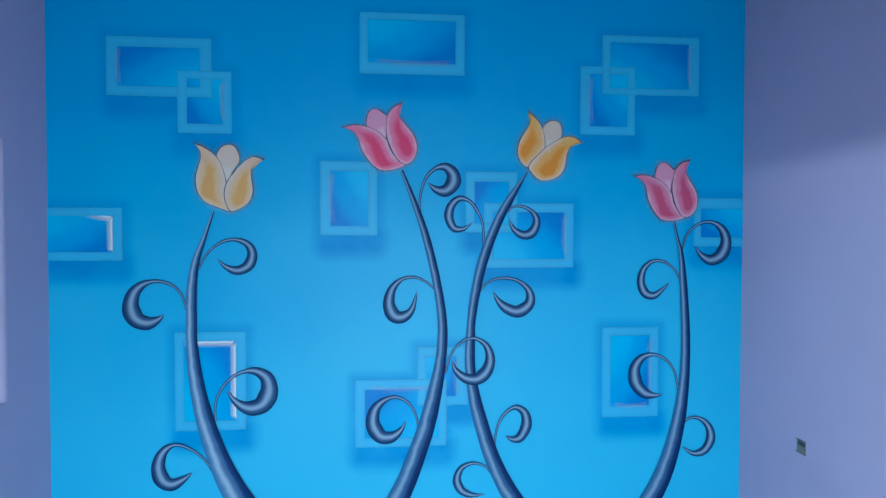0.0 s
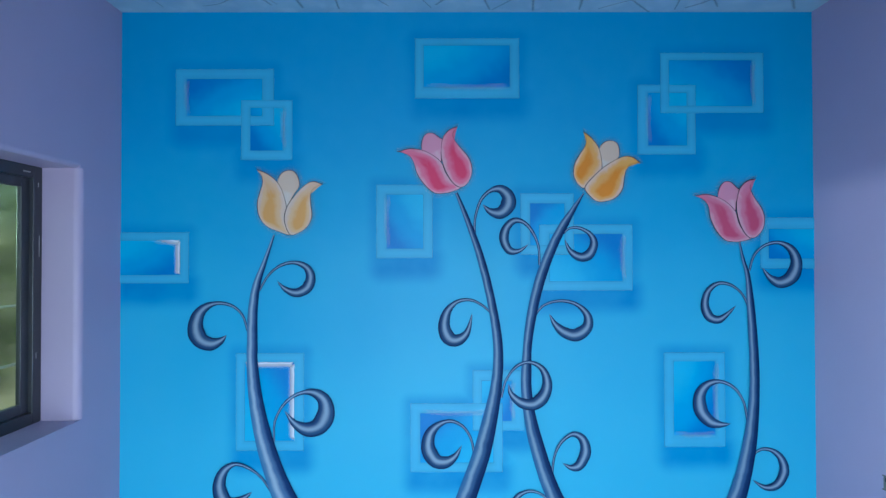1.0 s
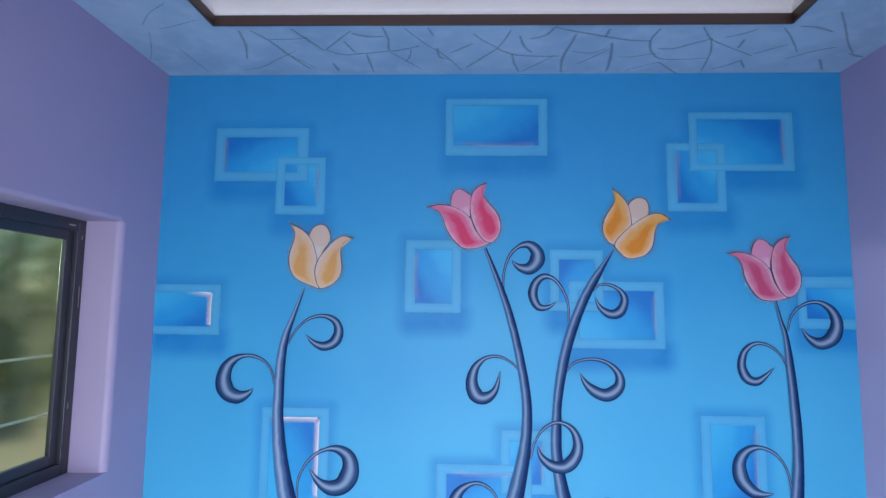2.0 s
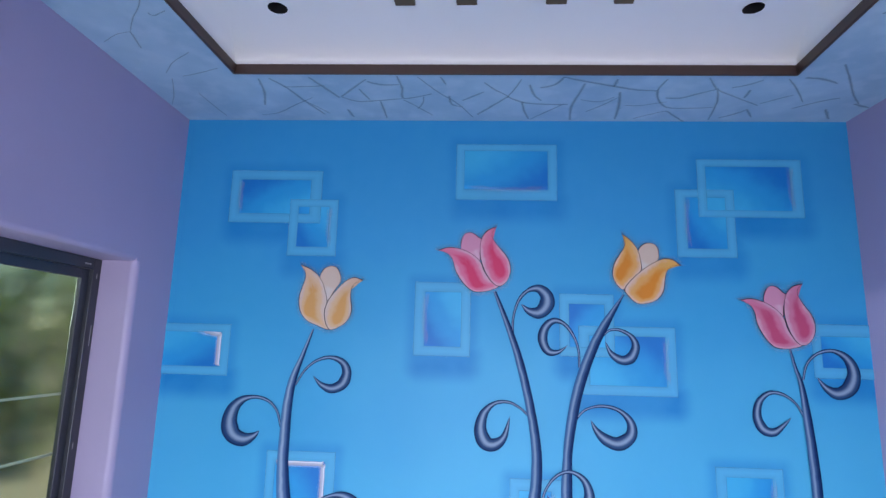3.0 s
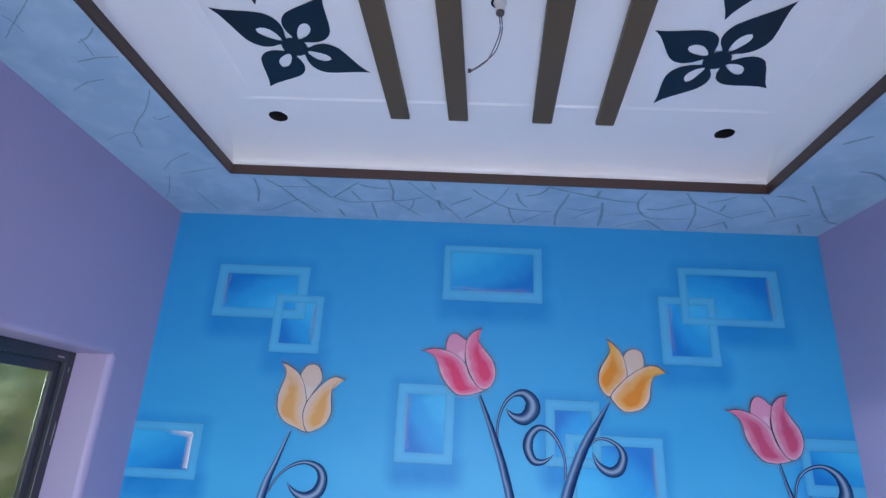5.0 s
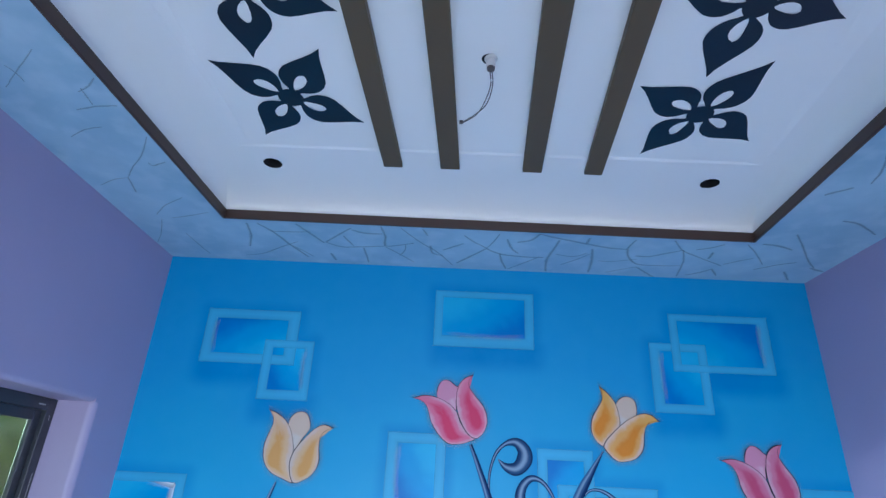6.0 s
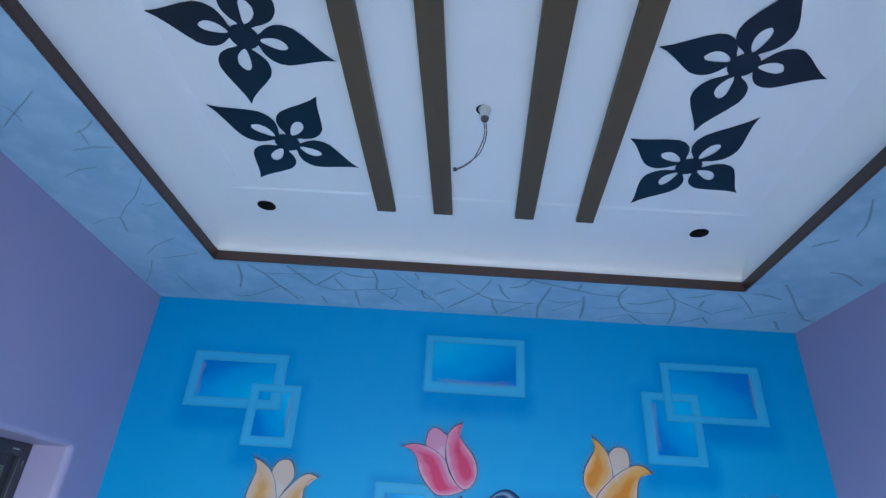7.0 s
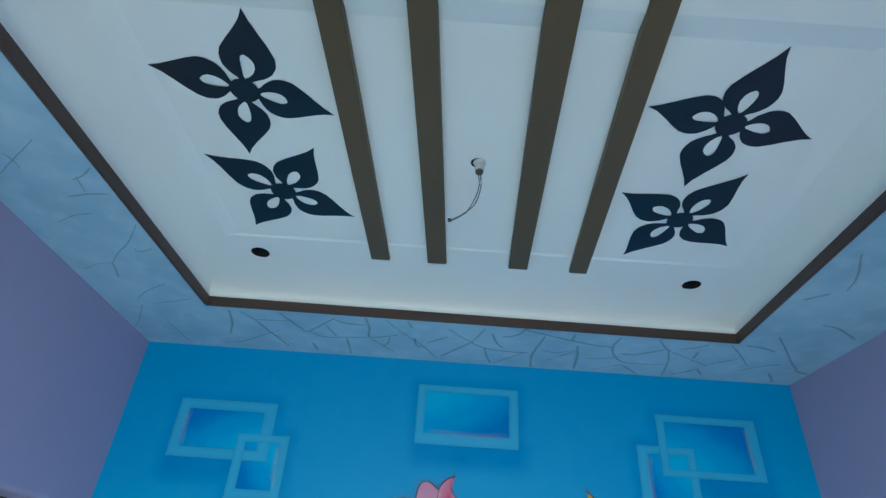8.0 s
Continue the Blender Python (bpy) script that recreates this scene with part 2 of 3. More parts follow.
def leaf_material():
    m, nodes, links, bsdf = material("leaf")
    geo = nodes.new("ShaderNodeNewGeometry")
    r = ramp(nodes, [(0.0, (0.085, 0.125, 0.034)), (0.5, (0.12, 0.17, 0.048)), (1.0, (0.16, 0.21, 0.065))])
    links.new(geo.outputs["Random Per Island"], r.inputs[0])
    links.new(r.outputs[0], bsdf.inputs["Base Color"])
    bsdf.inputs["Roughness"].default_value = 0.8
    bsdf.inputs["Specular IOR Level"].default_value = 0.15
    return m


LEAF = leaf_material()


def glass_material():
    m, nodes, links, bsdf = material("tinted_glass")
    clear = nodes.new("ShaderNodeBsdfRefraction")
    clear.inputs["Color"].default_value = (0.90, 0.97, 0.84, 1)
    clear.inputs["Roughness"].default_value, clear.inputs["IOR"].default_value = 0.21, 1.12
    gloss = nodes.new("ShaderNodeBsdfGlossy")
    gloss.inputs["Roughness"].default_value = 0.08
    mix = nodes.new("ShaderNodeMixShader")
    mix.inputs[0].default_value = 0.03
    links.new(clear.outputs[0], mix.inputs[1])
    links.new(gloss.outputs[0], mix.inputs[2])
    links.new(mix.outputs[0], nodes["Material Output"].inputs["Surface"])
    return m


GLASS = glass_material()


# ---- builders ----
def part(name, bm, mat, parent=None, label=""):
    me = bpy.data.meshes.new(name)
    bm.to_mesh(me)
    bm.free()
    me.materials.append(mat)
    ob = new(name, me)
    ob.parent = parent
    if label:
        ob["label"] = label
    return ob


def thing(name, place, label, category, group="", kind=""):
    ob = new(name)
    ob.location = place
    return tagged(ob, label, category, group, kind)


def add_box(bm, x0, y0, z0, x1, y1, z1, bevel=0.0):
    vs = [bm.verts.new(p) for p in ((x0, y0, z0), (x1, y0, z0), (x1, y1, z0), (x0, y1, z0),
                                    (x0, y0, z1), (x1, y0, z1), (x1, y1, z1), (x0, y1, z1))]
    fs = [bm.faces.new([vs[i] for i in q]) for q in ((3, 2, 1, 0), (4, 5, 6, 7), (0, 1, 5, 4), (1, 2, 6, 5), (2, 3, 7, 6), (3, 0, 4, 7))]
    if bevel:
        edges = list({e for f in fs for e in f.edges})
        bmesh.ops.bevel(bm, geom=edges, offset=bevel, segments=2, affect="EDGES", profile=0.5)


def box(*sizes, bevel=0.0):
    bm = bmesh.new()
    add_box(bm, *sizes, bevel=bevel)
    return bm


def prism(corners, z0, z1, bevel=0.0):
    """An upright block on a flat polygon."""
    bm = bmesh.new()
    low = [bm.verts.new((x, y, z0)) for x, y in corners]
    high = [bm.verts.new((x, y, z1)) for x, y in corners]
    n = len(corners)
    bm.faces.new(low[::-1])
    bm.faces.new(high)
    for i in range(n):
        bm.faces.new((low[i], low[(i + 1) % n], high[(i + 1) % n], high[i]))
    if bevel:
        bmesh.ops.bevel(bm, geom=bm.edges[:], offset=bevel, segments=2, affect="EDGES", profile=0.5)
    bmesh.ops.recalc_face_normals(bm, faces=bm.faces[:])
    return bm


def curve_points(knots, steps=8, closed=False):
    """Points of a smooth curve through the knots."""
    k = [Vector(p) for p in knots]
    n = len(k)
    out = []
    for i in range(n if closed else n - 1):
        if closed:
            a, b, c, d = k[i - 1], k[i], k[(i + 1) % n], k[(i + 2) % n]
        else:
            a, b, c, d = k[max(i - 1, 0)], k[i], k[i + 1], k[min(i + 2, n - 1)]
        for s in range(steps):
            t = s / steps
            out.append(0.5 * (2 * b + (c - a) * t + (2 * a - 5 * b + 4 * c - d) * t * t + (3 * b - a - 3 * c + d) * t ** 3))
    if not closed:
        out.append(k[-1])
    return out


def grid_faces(rows, uvs, closed=False):
    """A sheet through rows of 3D points, with a uv for each."""
    bm = bmesh.new()
    layer = bm.loops.layers.uv.new("UVMap")
    vs = [[bm.verts.new(p) for p in row] for row in rows]
    n = len(rows)
    for i in range(n if closed else n - 1):
        j = (i + 1) % n
        for k in range(len(rows[0]) - 1):
            f = bm.faces.new((vs[i][k], vs[j][k], vs[j][k + 1], vs[i][k + 1]))
            for loop, (a, b) in zip(f.loops, ((i, k), (j, k), (j, k + 1), (i, k + 1))):
                loop[layer].uv = uvs[a][b]
    return bm


def stroke(points, width, depth, columns=4, closed=False):
    """A brush stroke on the mural wall (plane of x and z), u across and v along; width is a function of v."""
    n = len(points)
    rows, uvs = [], []
    for i, p in enumerate(points):
        a, b = (points[i - 1], points[(i + 1) % n]) if closed else (points[max(i - 1, 0)], points[min(i + 1, n - 1)])
        d = (b - a).normalized()
        side = Vector((-d.y, d.x))
        v = i / (n - 1)
        row, uv = [], []
        for c in range(columns + 1):
            u = c / columns
            q = p + side * (u - 0.5) * width(v)
            row.append((q.x, -depth, q.y))
            uv.append((u, v))
        rows.append(row)
        uvs.append(uv)
    return grid_faces(rows, uvs, closed)


def blend_table(table):
    """A function that runs straight between pairs of (place, value)."""
    xs, ys = zip(*table)
    return lambda v: float(np.interp(v, xs, ys))


# ---- the room ----
BACK = -5.2
bm = box(-0.25, 0, -0.1, W + 0.25, 0.22, 3.4)
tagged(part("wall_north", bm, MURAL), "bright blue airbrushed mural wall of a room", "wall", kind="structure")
bm = box(W, BACK, -0.1, W + 0.22, 0, 3.4)
tagged(part("wall_east", bm, LILAC), "plain lilac painted side wall with satin sheen", "wall", kind="structure")
bm = bmesh.new()
WY0, WY1, WZ0, WZ1 = -1.78, -0.301, 1.117, 2.197
# RY, RZ: an unseen opening, added for the side lamp
RY0, RY1, RZ0, RZ1 = -3.45, -2.05, 1.0, 2.14
for y0, y1, z0, z1 in ((WY1, 0, -0.1, WZ0), (WY1, 0, WZ1, 3.4), (WY0, WY1, -0.1, WZ0), (RY1, WY0, -0.1, 3.4),
                       (RY0, RY1, -0.1, RZ0), (RY0, RY1, RZ1, 3.4), (BACK, RY0, -0.1, 3.4)):
    add_box(bm, -0.25, y0, z0, 0, y1, z1)
# jamb with a rounded plaster arris
arris = [(-0.03 * (1 - math.sin(radians(9 * k))), WY1 + 0.03 * (1 - math.cos(radians(9 * k)))) for k in range(11)]
jamb = prism([(-0.25, WY1)] + arris + [(0, 0), (-0.25, 0)], WZ0, WZ1)
# the head of the opening, its lower arris rounded in the same way
arris = [(-0.022 * (1 - math.sin(radians(9 * k))), WZ1 + 0.022 * (1 - math.cos(radians(9 * k)))) for k in range(11)]
head = prism([(-0.25, WZ1)] + arris + [(0, 3.4), (-0.25, 3.4)], -WY1, -WY0)
for v in head.verts:
    v.co = (v.co.x, -v.co.z, v.co.y)
for piece in (jamb, head):
    mesh = bpy.data.meshes.new("arris")
    piece.to_mesh(mesh)
    piece.free()
    bm.from_mesh(mesh)
    bpy.data.meshes.remove(mesh)
bmesh.ops.remove_doubles(bm, verts=bm.verts[:], dist=0.0005)
tagged(part("wall_west", bm, LILAC), "lilac painted side wall pierced by a deep window", "wall", kind="structure")
# unseen rear wall, its wide opening added for the rear lamp
bm = bmesh.new()
for x0, x1, z0, z1 in ((-0.25, 0.4, -0.1, 3.4), (3.0, W + 0.22, -0.1, 3.4), (0.4, 3.0, 2.14, 3.4)):
    add_box(bm, x0, BACK - 0.22, z0, x1, BACK, z1)
tagged(part("wall_south", bm, LILAC), "unseen lilac rear wall with an assumed wide opening", "wall", kind="structure")
tagged(part("floor", box(0, BACK, -0.1, W, 0, 0), FLOOR), "pale tiled floor of the room", "floor", kind="structure")

# tray ceiling: stone-effect border, white tray, recessed middle panel
TRAY = [(0.466, -0.517), (2.837, -0.496), (2.727, -2.30), (0.405, -2.30)]
RECESS = [(0.705, -0.945), (2.580, -0.950), (2.488, -1.921), (0.676, -1.921)]
RECESS_RIM = [(0.650, -0.934), (2.655, -0.938), (2.565, -1.990), (0.615, -1.990)]
TRAY_Z, BEAM_Z, PANEL_TILT = 3.100, 3.085, 0.0145


def panel_z(y):
    """The recessed panel hangs slightly lower at the mural end."""
    return 3.104 - (y + 0.945) * PANEL_TILT


def flat_fill(loops, z):
    """A flat sheet bounded by the first loop, with the others as holes."""
    bm = bmesh.new()
    for pts in loops:
        vs = [bm.verts.new((x, y, z)) for x, y in pts]
        for i in range(len(vs)):
            bm.edges.new((vs[i], vs[(i + 1) % len(vs)]))
    bmesh.ops.triangle_fill(bm, use_beauty=True, use_dissolve=False, edges=bm.edges[:])
    return bm


def add_band(bm, pts, z0, z1):
    low = [bm.verts.new((x, y, z0)) for x, y in pts]
    high = [bm.verts.new((x, y, z1)) for x, y in pts]
    for i in range(len(pts)):
        j = (i + 1) % len(pts)
        bm.faces.new((low[i], low[j], high[j], high[i]))


def inset(pts, d, e=None):
    """The four corners moved inwards by d along x and by e along y."""
    e = d if e is None else e
    cx, cy = sum(p[0] for p in pts) / 4, sum(p[1] for p in pts) / 4
    return [(x + d * (1 if x < cx else -1), y + e * (1 if y < cy else -1)) for x, y in pts]


def add_slope(bm, low, z0, high, z1):
    add = lambda pts, z: [bm.verts.new((x, y, z)) for x, y in pts]
    lo, hi = add(low, z0), add(high, z1)
    for i in range(len(low)):
        j = (i + 1) % len(low)
        bm.faces.new((lo[i], lo[j], hi[j], hi[i]))


def circle(x, y, r, n=28):
    return [(x + r * math.cos(2 * math.pi * i / n), y + r * math.sin(2 * math.pi * i / n)) for i in range(n)]


SPOTS = [(0.757, -0.816), (2.522, -0.792)]
bm = flat_fill([[(0, 0), (W, 0), (W, BACK), (0, BACK)], TRAY], H)
border = tagged(part("ceiling_border", bm, STONE), "pale blue stone-effect painted ceiling border with cracks", "ceiling", kind="structure")
COVE, SIDE, REACH = 0.052, 0.085, 0.26
bm = flat_fill([inset(TRAY, SIDE, REACH), RECESS_RIM] + [circle(x, y, 0.037) for x, y in SPOTS], TRAY_Z)
add_slope(bm, TRAY, H, TRAY, TRAY_Z - COVE)
for k in range(20):
    a, b = radians(90 * k / 20), radians(90 * (k + 1) / 20)
    add_slope(bm, inset(TRAY, SIDE * (1 - math.cos(a)), REACH * (1 - math.cos(a))), TRAY_Z - COVE * (1 - math.sin(a)), inset(TRAY, SIDE * (1 - math.cos(b)), REACH * (1 - math.cos(b))), TRAY_Z - COVE * (1 - math.sin(b)))
rim_ring = [bm.verts.new((x, y, TRAY_Z)) for x, y in RECESS_RIM]
panel_ring = [bm.verts.new((x, y, panel_z(y))) for x, y in RECESS]
for k in range(4):
    bm.faces.new((rim_ring[k], rim_ring[(k + 1) % 4], panel_ring[(k + 1) % 4], panel_ring[k]))
bm.faces.new(panel_ring)
bmesh.ops.remove_doubles(bm, verts=bm.verts[:], dist=0.0003)
tagged(part("ceiling_tray", bm, WHITE), "white stepped tray ceiling with recessed middle panel", "ceiling", kind="structure")
tagged(part("roof_slab", box(-0.25, BACK - 0.22, 3.4, W + 0.22, 0.22, 3.55), WHITE), "plain concrete slab above the ceiling", "ceiling", kind="structure")


trim = thing("trim", (1.65, -0.5, H), "dark brown painted edge strip round the tray ceiling", "trim", kind="structure")
outer, inner = TRAY, inset(TRAY, 0.012)
for i in range(4):
    j = (i + 1) % 4
    bm = prism([outer[i], outer[j], inner[j], inner[i]], H - 0.014, H + 0.030, 0.002)
    ob = part("strip", bm, BROWN, trim)
    ob.matrix_parent_inverse = Matrix.Translation((-1.65, 0.5, -H))

# hand-brushed crack lines on the stone-effect border: a broken net beside the mural, forked cracks elsewhere
cracks = bmesh.new()
crack_uv = cracks.loops.layers.uv.new("UVMap")
brush = random.Random(5)


def crack(*knots):
    """One soft tapering brush stroke through the knots, on the underside of the border."""
    pts = curve_points(knots, 6)
    most = brush.choice((0.013, 0.016, 0.019, 0.023)) * (0.5 if knots[0][0] < 0.45 else 1.0)
    n = len(pts)
    rows = []
    for k, p in enumerate(pts):
        d = (pts[min(k + 1, n - 1)] - pts[max(k - 1, 0)]).normalized()
        w = most * (0.6 + 0.4 * math.sin(math.pi * (0.12 + 0.8 * k / (n - 1)))) * brush.uniform(0.85, 1.15)
        p = p + Vector((brush.uniform(-0.001, 0.001), brush.uniform(-0.001, 0.001)))
        side = Vector((-d.y, d.x)) * w / 2
        rows.append([cracks.verts.new((q.x, min(q.y, -0.001), H - 0.002)) for q in (p - side, p + side)])
    for a, b in zip(rows, rows[1:]):
        face = cracks.faces.new((a[0], a[1], b[1], b[0]))
        for loop, u in zip(face.loops, (0, 1, 1, 0)):
            loop[crack_uv].uv = (u, 0.5)


crack((0.55, -0.46), (0.53, -0.33), (0.48, -0.19))
crack((0.60, -0.46), (0.65, -0.37), (0.69, -0.24), (0.75, -0.08))
crack((0.64, -0.38), (0.72, -0.38), (0.83, -0.39))
crack((0.78, -0.47), (0.83, -0.36), (0.87, -0.27))
crack((0.88, -0.28), (0.95, -0.36), (1.03, -0.45))
crack((0.88, -0.28), (0.95, -0.23), (1.05, -0.24), (1.17, -0.26))
crack((0.42, -0.07), (0.52, -0.10), (0.62, -0.18), (0.74, -0.27))
crack((0.98, -0.36), (1.01, -0.25))
crack((1.03, -0.43), (1.09, -0.40), (1.17, -0.40))
crack((1.17, -0.48), (1.18, -0.37), (1.17, -0.27), (1.22, -0.27), (1.31, -0.31))
crack((1.06, -0.23), (1.06, -0.14), (1.06, -0.04))
crack((1.17, -0.25), (1.23, -0.17), (1.30, -0.07))
crack((1.23, -0.15), (1.26, -0.21), (1.27, -0.28))
crack((1.26, -0.47), (1.34, -0.33), (1.43, -0.20), (1.50, -0.05))
crack((1.36, -0.47), (1.38, -0.40))
crack((1.39, -0.29), (1.40, -0.20), (1.45, -0.17))
crack((1.45, -0.24), (1.55, -0.33))
crack((1.55, -0.42), (1.60, -0.35), (1.67, -0.28))
crack((1.71, -0.45), (1.69, -0.37), (1.66, -0.28))
crack((1.66, -0.28), (1.57, -0.15), (1.52, -0.08))
crack((1.66, -0.28), (1.74, -0.22), (1.85, -0.20), (1.95, -0.20))
crack((1.73, -0.23), (1.75, -0.13), (1.78, -0.03))
crack((1.75, -0.40), (1.78, -0.30), (1.82, -0.24))
crack((1.80, -0.37), (1.86, -0.40), (1.89, -0.47))
crack((1.89, -0.47), (1.96, -0.44), (2.13, -0.38), (2.23, -0.35), (2.32, -0.34))
crack((1.99, -0.41), (1.98, -0.30), (1.97, -0.17), (1.99, -0.02))
crack((1.79, -0.03), (1.87, -0.13), (1.93, -0.21))
crack((2.12, -0.45), (2.12, -0.38))
crack((2.16, -0.33), (2.19, -0.19), (2.21, -0.03))
crack((2.00, -0.25), (2.09, -0.23), (2.15, -0.28))
crack((2.05, -0.12), (2.11, -0.19), (2.17, -0.28))
crack((2.22, -0.19), (2.29, -0.19), (2.40, -0.23))
crack((2.30, -0.04), (2.38, -0.10), (2.43, -0.13))
crack((0.70, -0.22), (0.74, -0.16), (0.78, -0.09))
crack((0.88, -0.14), (0.89, -0.05))
crack((2.33, -0.45), (2.32, -0.36), (2.35, -0.26), (2.42, -0.17), (2.52, -0.16), (2.64, -0.17))
crack((2.43, -0.13), (2.50, -0.06), (2.56, -0.00))
crack((2.50, -0.46), (2.54, -0.40), (2.58, -0.35), (2.67, -0.29), (2.83, -0.19))
crack((2.58, -0.35), (2.63, -0.22), (2.67, -0.03))
crack((2.58, -0.36), (2.52, -0.32), (2.45, -0.27), (2.38, -0.27))
crack((2.63, -0.37), (2.69, -0.40), (2.73, -0.44))
crack((2.72, -0.35), (2.73, -0.27))
crack((2.71, -0.05), (2.76, -0.09), (2.80, -0.14))
crack((2.80, -0.15), (2.86, -0.06))
crack((2.83, -0.45), (2.91, -0.36), (3.01, -0.23))
crack((2.89, -0.46), (2.96, -0.45), (3.05, -0.41))
crack((2.83, -0.21), (2.88, -0.26), (2.93, -0.30))
crack((2.98, -0.57), (3.09, -0.43), (3.18, -0.31), (3.27, -0.21))
crack((3.16, -0.15), (3.24, -0.04))
crack((3.25, -0.21), (3.34, -0.17))
crack((3.15, -0.27), (3.09, -0.24), (3.00, -0.16))
crack((0.30, -1.53), (0.23, -1.47), (0.18, -1.43), (0.10, -1.36))
crack((0.17, -1.46), (0.18, -1.43), (0.18, -1.39))
crack((0.41, -1.42), (0.37, -1.38), (0.32, -1.35))
crack((0.34, -1.37), (0.33, -1.29))
crack((0.26, -1.26), (0.33, -1.28), (0.41, -1.29))
crack((0.29, -1.17), (0.22, -1.15), (0.14, -1.10))
crack((0.42, -1.12), (0.34, -1.00), (0.26, -0.91), (0.20, -0.83))
crack((0.20, -0.83), (0.13, -0.81), (0.05, -0.76))
crack((0.20, -0.83), (0.17, -0.71))
crack((0.34, -0.95), (0.35, -0.93), (0.41, -0.96))
crack((0.35, -0.68), (0.24, -0.60), (0.16, -0.51))
crack((0.16, -0.46), (0.08, -0.30), (0.01, -0.19))
crack((0.22, -0.48), (0.31, -0.51), (0.41, -0.55))
crack((0.21, -0.32), (0.22, -0.15), (0.23, -0.06))
crack((2.88, -1.24), (2.96, -1.10), (2.99, -1.00))
crack((3.08, -0.71), (3.16, -0.69), (3.29, -0.60))
crack((2.88, -0.91), (2.95, -0.97))
tagged(part("brushed_cracks", cracks, CRACK, border, "soft grey brushed crack lines"), kind="stuff")

# brown beams across the recessed panel
for near, far in (((1.212, 1.286), (1.152, 1.216)), ((1.438, 1.513), (1.366, 1.436)), ((1.762, 1.837), (1.677, 1.760)), ((2.005, 2.075), (1.905, 1.970))):
    bm = prism([(near[0], -0.845), (near[1], -0.845), (far[1], -2.12), (far[0], -2.12)], BEAM_Z, 3.118, 0.003)
    tagged(part("ceiling_beam", bm, BEAM), "brown painted beam fixed across the white ceiling recess", "beam", "ceiling beams")

# open cut-outs for spotlights
for x, y in SPOTS:
    bm = bmesh.new()
    add_band(bm, circle(x, y, 0.037), TRAY_Z, TRAY_Z + 0.06)
    bm.faces.new([bm.verts.new((px, py, TRAY_Z + 0.06)) for px, py in circle(x, y, 0.037)])
    tagged(part("spotlight_cutout", bm, HOLE), "empty round dark spotlight hole in the white ceiling", "light hole", "spotlight cutouts")


# black painted flowers on the recessed panel
HALF = blend_table([(0.08, 0.030), (0.14, 0.055), (0.18, 0.125), (0.22, 0.190), (0.30, 0.255), (0.40, 0.282), (0.50, 0.268), (0.62, 0.205), (0.75, 0.122), (0.88, 0.045), (1.0, 0.0)])
DROP = blend_table([(0.0, 0.0), (0.06, 0.026), (0.25, 0.053), (0.5, 0.070), (0.75, 0.067), (0.92, 0.040), (1.0, 0.0)])


def ceiling_flower(centre, tips, label):
    c = Vector(centre)
    z = panel_z(c.y) - 0.002
    root = thing("painted_flower", (c.x, c.y, z), label, "painted flower", "ceiling flowers")
    root.rotation_euler.x = -PANEL_TILT
    for tip, bend in tips:
        axis = Vector(tip) - c
        size = axis.length
        axis.normalize()
        side = Vector((-axis.y, axis.x))
        bm = bmesh.new()
        n = 22
        for sign in (1, -1):
            rows = []
            for i in range(n + 1):
                s = i / n
                t = 0.08 + 0.92 * s
                h = 0.165 + 0.305 * (s ** 0.95)
                curve = bend * t * (1 - t) * 0.25
                a = axis * t * size + side * size * (sign * HALF(t) + curve)
                b = axis * h * size + side * size * (sign * DROP(s) + curve)
                rows.append((bm.verts.new((a.x, a.y, 0)), bm.verts.new((b.x, b.y, 0))))
            for r0, r1 in zip(rows, rows[1:]):
                bm.faces.new((r0[0], r1[0], r1[1], r0[1]))
        bmesh.ops.remove_doubles(bm, verts=bm.verts[:], dist=0.0004)
        part("petal", bm, BLACK, root)
    bm = bmesh.new()
    r = 0.16 * sum((Vector(tip) - c).length for tip, _ in tips) / 4
    bm.faces.new([bm.verts.new((x, y, -0.001)) for x, y in circle(0, 0, r)])
    part("flower_centre", bm, BLACK, root)


ceiling_flower((0.917, -1.664), [((0.973, -1.919), 0.7), ((0.672, -1.731), 0.35), ((0.864, -1.404), 0.4), ((1.157, -1.594), -0.3)],
               "large navy-black four-petal flower painted on white ceiling")
ceiling_flower((0.935, -1.226), [((0.714, -1.390), 0.35), ((1.075, -1.453), 0.1), ((1.167, -1.105), 0.35), ((0.785, -1.009), 0.1)],
               "smaller navy-black four-petal flower painted on white ceiling")
ceiling_flower((2.268, -1.661), [((2.290, -1.918), -0.25), ((2.023, -1.705), 0.5), ((2.248, -1.391), 0.5), ((2.513, -1.628), -0.4)],
               "large navy-black four-petal flower painted on white ceiling")
ceiling_flower((2.303, -1.218), [((2.064, -1.343), 0.2), ((2.415, -1.470), -0.1), ((2.532, -1.082), -0.4), ((2.182, -0.978), 0.5)],
               "smaller navy-black four-petal flower painted on white ceiling")


def tube(points, r, sides=8):
    rows = []
    n = len(points)
    for i, p in enumerate(points):
        d = (points[min(i + 1, n - 1)] - points[max(i - 1, 0)]).normalized()
        a = d.orthogonal().normalized()
        b = d.cross(a)
        rows.append([p + (a * math.cos(2 * math.pi * k / sides) + b * math.sin(2 * math.pi * k / sides)) * r for k in range(sides + 1)])
    return grid_faces(rows, [[(0, 0)] * (sides + 1)] * n)


def lathe(profile, sides=24):
    rows = [[(r * math.cos(2 * math.pi * k / sides), r * math.sin(2 * math.pi * k / sides), z) for k in range(sides + 1)] for r, z in profile]
    return grid_faces(rows, [[(0, 0)] * (sides + 1)] * len(profile))


